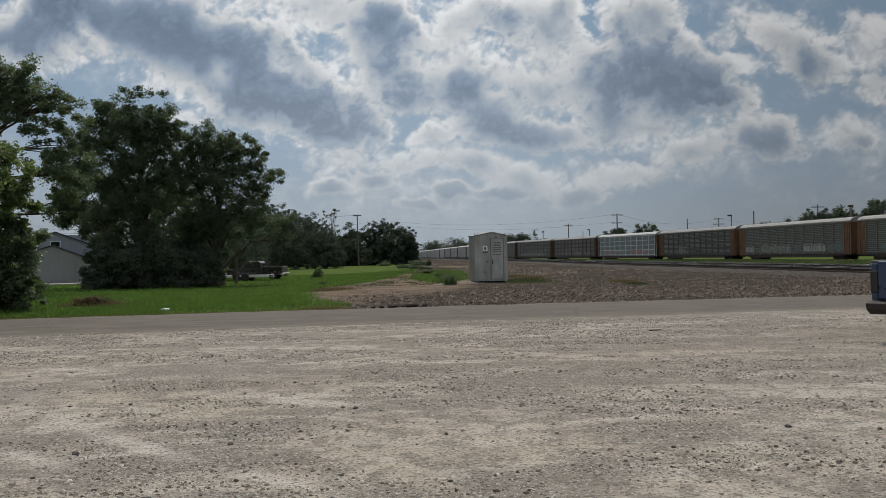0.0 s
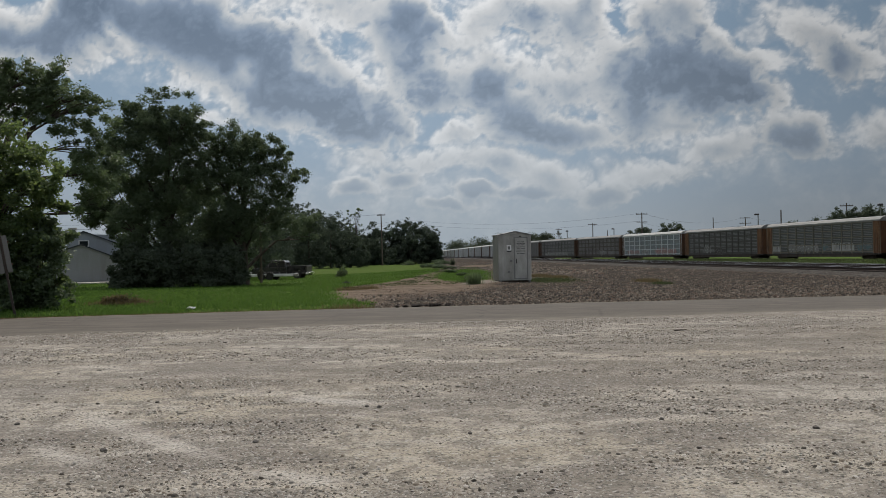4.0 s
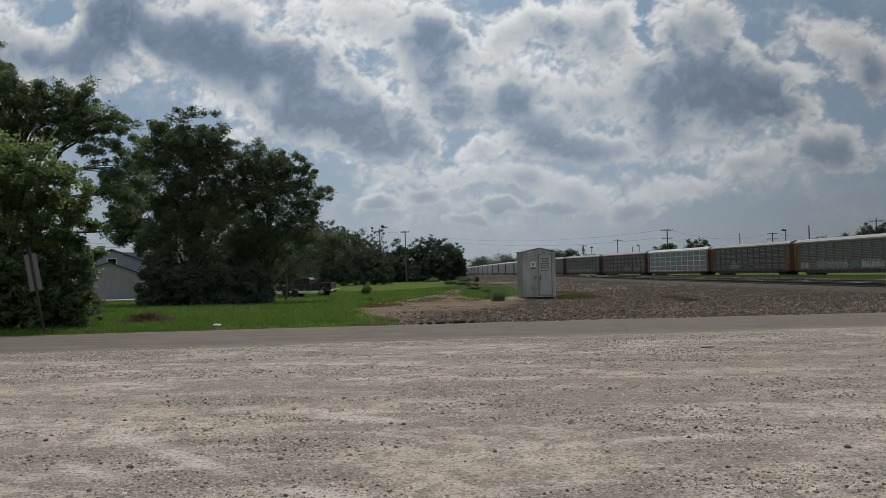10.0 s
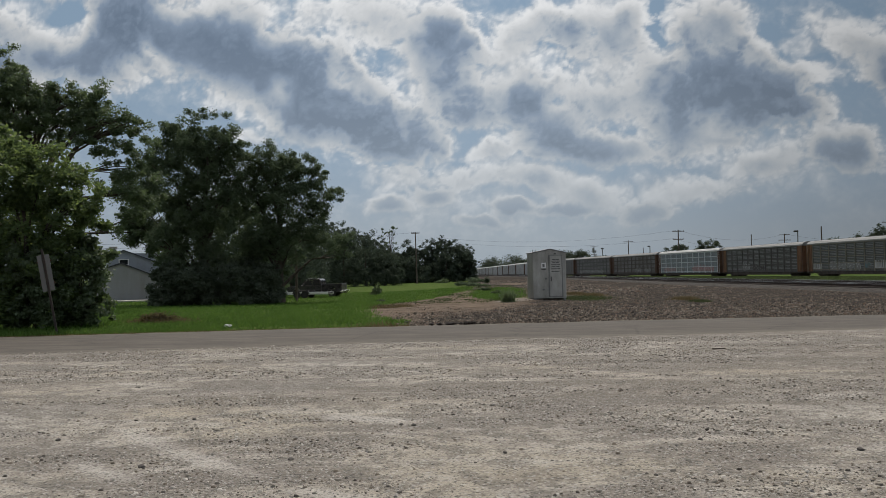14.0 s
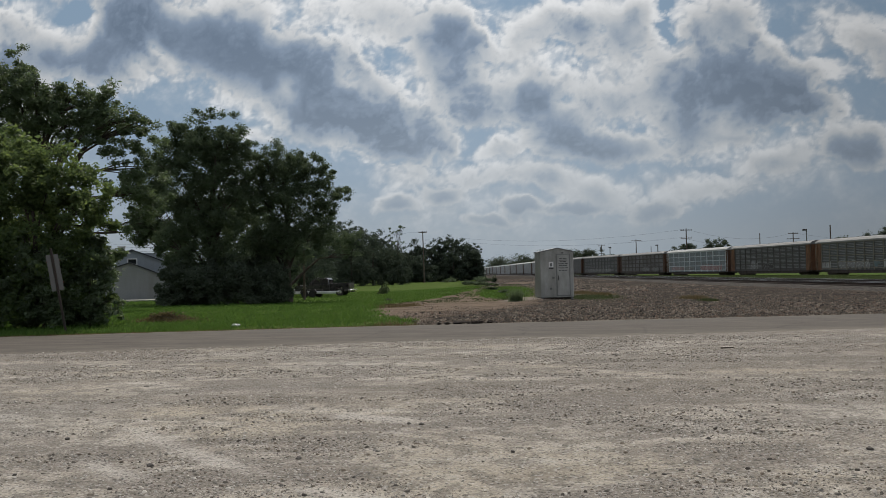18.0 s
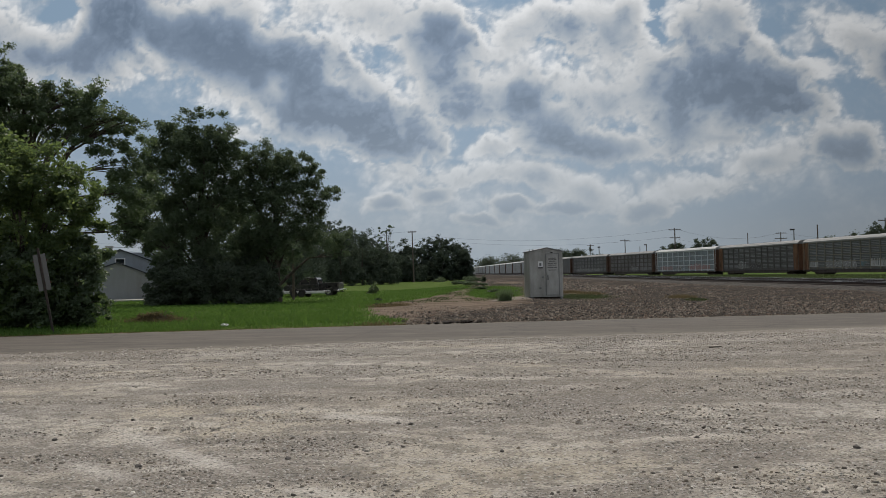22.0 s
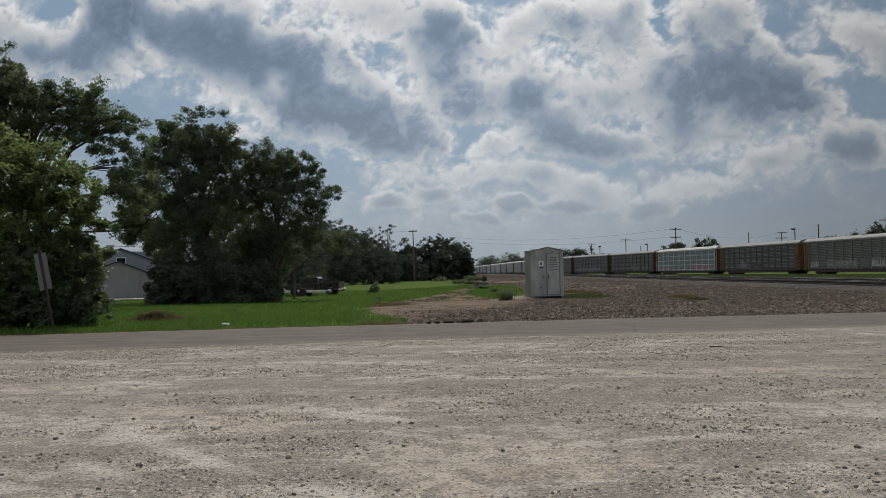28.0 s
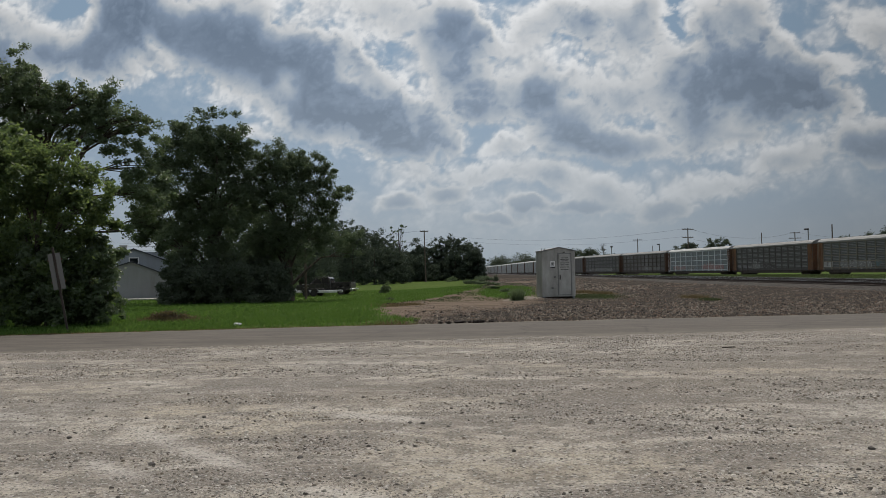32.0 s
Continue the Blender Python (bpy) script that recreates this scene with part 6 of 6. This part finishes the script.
def build_small():
    brush_heap(-11.95, 28.4, 0.72, 0.36, 0.38)
    tree("bush", -6.6, 45.4, blob_lobes(random.Random(73), 0.55, 0.4, 0.0, 4), 500, 0.05, LEAF_FAR, "pale weed clump at the edge of the dirt", 74, 0.015, clumps=18, clump_r=0.1, limbs=4)
    # leaning road sign seen from behind
    s = tagged(thing("road_sign", pose(-12.95, 23.4, 0.0, 0, -9.5, 14)), "leaning road sign seen from its bare metal back", "road sign")
    part("post", bx(-0.03, 0.03, -0.03, 0.03, -0.1, 2.5, 0.006), IRON, s, "dark steel post")
    part("sign_plate", bx(-0.17, -0.04, -0.012, 0.0, 1.25, 2.32, 0.004), SIGN_BACK, s)
    part("sign_plate", bx(0.04, 0.17, -0.012, 0.0, 1.25, 2.32, 0.004), SIGN_BACK, s)
    for z in (1.45, 2.1):
        part("bracket", bx(-0.2, 0.2, 0.0, 0.02, z, z + 0.05), RUST, s)
    # crumpled litter
    rng = random.Random(3)
    bm = bmesh.new()
    bmesh.ops.create_icosphere(bm, subdivisions=2, radius=0.085)
    for v in bm.verts:
        v.co *= rng.uniform(0.7, 1.25)
        v.co.x *= 1.5
        v.co.z = max(-0.05, v.co.z * 0.55) + 0.05
    l = part("litter", bm, WHITE_PAINT, None)
    l.matrix_basis = pose(-8.4, 25.0, 0.0, 0, 0, 10)
    tagged(l, "crumpled white paper litter at the road edge", "litter")
    # clods of broken black asphalt by the road
    clod = bark_mat("broken_asphalt", (0.018, 0.015, 0.013), (0.05, 0.042, 0.036))
    for k in range(13):
        bm = bmesh.new()
        bmesh.ops.create_icosphere(bm, subdivisions=2, radius=1)
        sx, sy, sz = rng.uniform(0.04, 0.15), rng.uniform(0.04, 0.1), rng.uniform(0.02, 0.06)
        for v in bm.verts:
            v.co = Vector((v.co.x * sx, v.co.y * sy, v.co.z * sz)) * rng.uniform(0.6, 1.3)
        o = part("asphalt_clod", bm, clod, None)
        x = -1.98 + 1.35 * k / 12 + rng.uniform(-0.12, 0.12)
        o.matrix_basis = pose(x, 25.05 + 0.18 * x + rng.uniform(-0.12, 0.2), 0.03, 0, 0, rng.uniform(0, 180))
        tagged(o, "dark lump of broken asphalt at the road edge", "clod", "broken asphalt")
    # a stick on the lot, and larger loose stones
    st = part("stick", rod(bmesh.new(), (-0.12, 0, 0.012), (0.12, 0.02, 0.016), 0.013, 0.009, 7), BARK, None)
    st.matrix_basis = pose(4.05, 15.95, 0.0)
    tagged(st, "short dark stick lying on the gravel", "stick")
    gs = stone_mat("dark_loose_stone", (0.05, 0.045, 0.04), (0.12, 0.108, 0.096), (0.10, 0.085, 0.07))
    for k, (x, y, r) in enumerate(((-1.03, 8.32, 0.035), (-0.9, 8.27, 0.04), (0.9, 10.6, 0.03), (1.72, 7.5, 0.035), (2.98, 11.7, 0.028), (2.9, 7.05, 0.045), (3.35, 5.6, 0.05), (3.6, 6.9, 0.035), (-3.3, 8.7, 0.035), (-1.75, 6.75, 0.04), (-2.9, 6.5, 0.045), (0.0, 7.0, 0.03), (4.4, 8.3, 0.035), (1.1, 6.2, 0.03), (-4.2, 7.6, 0.04), (2.2, 9.2, 0.03))):
        bm = bmesh.new()
        r *= 0.6
        bmesh.ops.create_icosphere(bm, subdivisions=2, radius=r)
        for v in bm.verts:
            v.co *= rng.uniform(0.78, 1.2)
            v.co.z *= 0.7
        o = part("stone", bm, gs, None)
        o.matrix_basis = pose(x, y, r * 0.35, 0, 0, rng.uniform(0, 180))
        tagged(o, "loose dark stone on the gravel lot", "stone", "loose stones on the lot")
    pl = part("broken_plank", bx(-0.55, 0.55, -0.07, 0.07, 0.0, 0.05, 0.01), TIE, None)
    pl.matrix_basis = pose(-5.5, 40.3, float(ground_z(np.array([-5.5]), np.array([40.3]))[0]) + 0.05, 0, 4, 8)
    tagged(pl, "dark broken plank lying at the grass edge", "plank")
    # pale spoil heap by the cabinet
    n = 26
    vs, fs = [], []
    for i in range(n):
        for j in range(n):
            u, v = i / (n - 1) * 2 - 1, j / (n - 1) * 2 - 1
            hgt = max(0.0, 1 - u * u) * max(0.0, 1 - v * v) * 0.24 + 0.05 * noise.noise((u * 4, v * 4, 2)) * (1 - u * u) * (1 - v * v) - 0.03
            vs.append((u * 1.0, v * 2.2, hgt * 0.5))
    for i in range(n - 1):
        for j in range(n - 1):
            fs.append((i * n + j, (i + 1) * n + j, (i + 1) * n + j + 1, i * n + j + 1))
    o = link("spoil_heap", vs, fs, paint("pale_spoil", (0.115, 0.095, 0.072), 0.95, amount=0.5, scale=3), None, "", True)
    o.matrix_basis = pose(0.85, 44.0, float(ground_z(np.array([0.85]), np.array([44.0]))[0]) - 0.01, 0, 0, -8)
    tagged(o, "low heap of pale sandy spoil beside the cabinet", "spoil heap")
    # posts at the field
    for x, y, hh, lab in ((-15.6, 66.5, 4.2, "grey wooden post beside the parked trailer"),):
        z = float(ground_z(np.array([x]), np.array([y]))[0])
        q = tagged(thing("wooden_post", pose(x - 1.0 if y < 70 else x, y, z - 0.1)), lab, "post")
        part("shaft", rod(bmesh.new(), (0, 0, 0), (0, 0, hh), 0.11, 0.09, 10), POLE_WOOD, q)
        part("cap", rod(bmesh.new(), (0, 0, hh), (0, 0, hh + 0.12), 0.14, 0.1, 8), GALV_DARK, q)


# ---- loose stones and grass ----


def chips(rng, p, size, flat=0.7):
    """Small broken stones: a jittered four-cornered foot and a smaller, tilted top."""
    n = len(p)
    ring = np.array([(1, 0), (0, 1), (-1, 0), (0, -1)], float)
    v = np.empty((n, 8, 3))
    v[:, :4, :2] = ring * (0.7 + 0.6 * rng.rand(n, 4, 1)) + 0.2 * rng.normal(size=(n, 4, 2))
    v[:, :4, 2] = -0.3
    v[:, 4:, :2] = v[:, :4, :2] * (0.45 + 0.4 * rng.rand(n, 4, 1)) + 0.14 * rng.normal(size=(n, 1, 2))
    v[:, 4:, 2] = (0.35 + 0.5 * rng.rand(n, 4)) * flat
    a = rng.rand(n) * 6.283
    c, s = np.cos(a)[:, None], np.sin(a)[:, None]
    x, y = v[:, :, 0] * c - v[:, :, 1] * s, (v[:, :, 0] * s + v[:, :, 1] * c) * (0.6 + 0.4 * rng.rand(n, 1))
    v = np.stack([x, y, v[:, :, 2]], -1) * size[:, None, None] + p[:, None, :]
    f = np.array([(0, 1, 5, 4), (1, 2, 6, 5), (2, 3, 7, 6), (3, 0, 4, 7), (4, 5, 6, 7)])
    return v.reshape(-1, 3), (f[None] + (np.arange(n) * 8)[:, None, None]).reshape(-1, 4)


def build_stones():
    rng = np.random.RandomState(5)
    n = 230000
    y = 4.2 + (19.2 - 4.2) * rng.rand(n) ** 1.25
    x = (rng.rand(n) * 2 - 1) * (0.66 * y + 0.8) - 0.05 * y
    keep = (y < road_near(x) + 0.25)
    clump = 0.10 + 0.95 * smooth(0.46, 0.60, fbm(x * 0.55 + 5, y * 1.5 + 5, 71, 6)) + 0.35 * smooth(0.85, 1.0, (y / (road_near(x))))
    keep &= rng.rand(n) < clump * (1 - 0.9 * np.clip(tyre_marks(x, y, 0) * 1.5, 0, 1))
    x, y = x[keep], y[keep]
    size = np.minimum(0.0033 * np.exp(rng.normal(size=len(x)) * 0.72) * (0.7 + y / 16), 0.022)
    z = lot_z(x, y) + size * 0.3
    v, f = chips(rng, np.stack([x, y, z], 1), size, 0.5)
    tagged(new("loose_gravel", indexed_mesh("loose_gravel", v, f, PEBBLE)), "loose angular limestone chips on the lot", "gravel", kind="stuff")
    n = 150000
    y = 25.0 + 40 * rng.rand(n) ** 1.6
    x = -6 + rng.rand(n) * (8 + 0.62 * y)
    keep = (y > road_far(x) - 0.12) & (rng.rand(n) < (0.015 + 0.985 * ballast_at(x, y)) * (1 - turf_at(x, y)) * (0.30 + 0.70 * smooth(0.42, 0.56, fbm(x * 0.5, y * 0.8, 77, 5))) * (1 - 0.5 * smooth(31, 40, y)))
    x, y = x[keep], y[keep]
    size = np.minimum(0.019 * np.exp(rng.normal(size=len(x)) * 0.5), 0.055)
    v, f = chips(rng, np.stack([x, y, ground_z(x, y) + size * 0.4], 1), size, 0.95)
    n = 26000  # farther out, up to the tracks
    y2 = 60 + 130 * rng.rand(n) ** 1.5
    x2 = -4 + rng.rand(n) * (x_of(NEAR_TRACK, y2) + 1.0)
    k2 = rng.rand(n) < (0.1 + 0.9 * ballast_at(x2, y2)) * (1 - turf_at(x2, y2)) * smooth(0.42, 0.62, fbm(x2 * 0.5, y2 * 0.2, 78, 5))
    x2, y2 = x2[k2], y2[k2]
    s2 = 0.05 * np.exp(rng.normal(size=len(x2)) * 0.4)
    v2, f2 = chips(rng, np.stack([x2, y2, ground_z(x2, y2) + s2 * 0.3], 1), s2)
    v, f = np.concatenate([v, v2]), np.concatenate([f, f2 + len(v)])
    tagged(new("ballast_stones", indexed_mesh("ballast_stones", v, f, BALLAST)), "crushed dirty ballast stones between road and tracks", "ballast", kind="stuff")


def blades(rng, x, y, h, w, lean):
    n = len(x)
    a = rng.rand(n) * 6.283
    z = ground_z(x, y) - 0.01
    v = np.empty((n, 3, 3))
    dx, dy = np.cos(a) * w, np.sin(a) * w
    v[:, 0] = np.stack([x - dx, y - dy, z], 1)
    v[:, 1] = np.stack([x + dx, y + dy, z], 1)
    v[:, 2] = np.stack([x + rng.normal(size=n) * lean * h, y + rng.normal(size=n) * lean * h, z + h], 1)
    return v.reshape(-1, 3)


def build_grass():
    rng = np.random.RandomState(6)
    n = 230000
    y = 22.5 + 75 * rng.rand(n) ** 1.7
    x = -2 + (rng.rand(n) - 0.93) * (10 + 0.62 * y)
    t = turf_at(x, y)
    clump = 0.35 + 0.65 * smooth(0.4, 0.62, fbm(x * 0.7, y * 0.7, 81, 4))
    keep = (y > road_far(x) + 0.05) & (rng.rand(n) < smooth(0.25, 0.8, t) * clump)
    x, y = x[keep], y[keep]
    h = (0.05 + 0.09 * rng.rand(len(x))) * (0.7 + 0.8 * fbm(x * 0.5, y * 0.5, 82, 3))
    v = blades(rng, x, y, h, 0.011 + 0.0003 * y, 0.5)
    tagged(new("grass", quads_mesh("grass", v, 3, GRASS)), "rough green mown grass on the field", "grass", kind="stuff")
    # dry and brown tufts
    n = 5500
    cx = np.array([-12.6, -11.9, -11.3, -5.6, -4.9, 4.8, 5.6, -10.0, -7.0, -3.6, 9.3])[rng.choice(11, n, p=[.06, .08, .06, .06, .06, .25, .25, 0, 0, .04, .14])]
    cy = np.interp(cx, [-12.6, -11.9, -11.3, -10.0, -7.0, -5.6, -4.9, -3.6, 4.8, 5.6, 9.3], [28.6, 28.4, 28.2, 23.6, 24.2, 39, 40, 24.9, 56, 52, 43])
    x, y = cx + rng.normal(size=n) * 0.35, cy + rng.normal(size=n) * 0.28
    keep = y > road_far(x) + 0.05
    x, y = x[keep], y[keep]
    v = blades(rng, x, y, 0.08 + 0.16 * rng.rand(len(x)), 0.014, 0.6)
    tagged(new("dry_grass", quads_mesh("dry_grass", v, 3, GRASS_DRY)), "brown dry weeds at the field's edge", "dry grass", kind="stuff")
    # worn, half-dry verge along the road
    n = 14000
    x = -19 + 16.2 * rng.rand(n)
    y = road_far(x) + 0.02 + np.abs(rng.normal(size=n)) * 0.22
    v = blades(rng, x, y, 0.03 + 0.06 * rng.rand(n), 0.012, 0.8)
    tagged(new("verge_weeds", quads_mesh("verge_weeds", v, 3, GRASS_DRY)), "short brown half-dry weeds along the road edge", "dry grass", kind="stuff")
    # one tall tussock beside the cabinet
    n = 650
    x, y = 0.35 + rng.normal(size=n) * 0.13, 41.8 + rng.normal(size=n) * 0.13
    v = blades(rng, x, y, 0.3 + 0.45 * rng.rand(n), 0.014, 0.38)
    tagged(new("weed_tussock", quads_mesh("weed_tussock", v, 3, LEAF_MID)), "tall dark tussock of weeds beside the cabinet", "weeds")
    # weeds among the stones by the cabinet
    n = 15000
    x, y = -0.2 + rng.normal(size=n) * 1.0, 68 + rng.normal(size=n) * 9.0
    x, y = x[y > 49], y[y > 49]
    v = blades(rng, x, y, 0.05 + 0.1 * rng.rand(len(x)), 0.022, 0.8)
    tagged(new("verge_grass", quads_mesh("verge_grass", v, 3, GRASS)), "fresh green grass patch beside the tracks", "grass", kind="stuff")
    n = 9000
    k = rng.choice(5, n, p=[0.30, 0.15, 0.20, 0.10, 0.25])
    cx, cy = np.array([4.6, 0.3, -1.0, 9.3, 3.2])[k], np.array([48.0, 62.0, 74.0, 40.0, 46.8])[k]
    sx, sy = np.array([0.8, 1.0, 1.0, 0.2, 0.9])[k], np.array([2.2, 7.0, 8.0, 0.4, 0.5])[k]
    x, y = cx + rng.normal(size=n) * sx, cy + rng.normal(size=n) * sy
    v = blades(rng, x, y, 0.04 + 0.1 * rng.rand(n), 0.02, 0.9)
    tagged(new("weeds", quads_mesh("weeds", v, 3, GRASS_RANK)), "green weeds growing through the stones", "weeds", kind="stuff")


def build_far_grass():
    """Rank grass on the strip before the train and thin weeds over the bare dirt."""
    rng = np.random.RandomState(9)
    n = 36000
    y = 50 + 170 * rng.rand(n) ** 1.4
    nx, sx = x_of(NEAR_TRACK, y) + 9.0, x_of(SIDING, y) - 2.4
    x = nx + (sx - nx) * rng.rand(n)
    keep = sx > nx + 1
    x, y = x[keep], y[keep]
    v = blades(rng, x, y, (0.04 + 0.09 * rng.rand(len(x))) * (0.6 + 0.9 * fbm(x * 0.3, y * 0.3, 91, 3)), 0.03 + 0.0004 * y, 0.5)
    tagged(new("rank_grass", quads_mesh("rank_grass", v, 3, GRASS_RANK)), "rank green grass strip along the standing train", "grass", kind="stuff")
    n = 14000
    x, y = -6.0 + 7.5 * rng.rand(n), 43 + 64 * rng.rand(n)
    keep = rng.rand(n) < smooth(0.5, 0.64, fbm(x * 0.8 + 3, y * 0.35 + 3, 92, 5))
    x, y = x[keep], y[keep]
    v = blades(rng, x, y, 0.03 + 0.08 * rng.rand(len(x)), 0.02 + 0.0003 * y, 0.9)
    tagged(new("sparse_weeds", quads_mesh("sparse_weeds", v, 3, GRASS_RANK)), "sparse weeds scattered over bare dirt", "weeds", kind="stuff")


def motions():
    walk(clouds, [(0.0, pose(0, 0, 0)), (32.0, pose(27, -150, -6))])


build_ground()
build_lot_and_road()
clouds = build_sky()
build_tracks()
build_train()
build_vehicles()
build_house()
build_cabinet()
build_poles()
build_trees()
build_small()
build_stones()
build_grass()
build_far_grass()
motions()
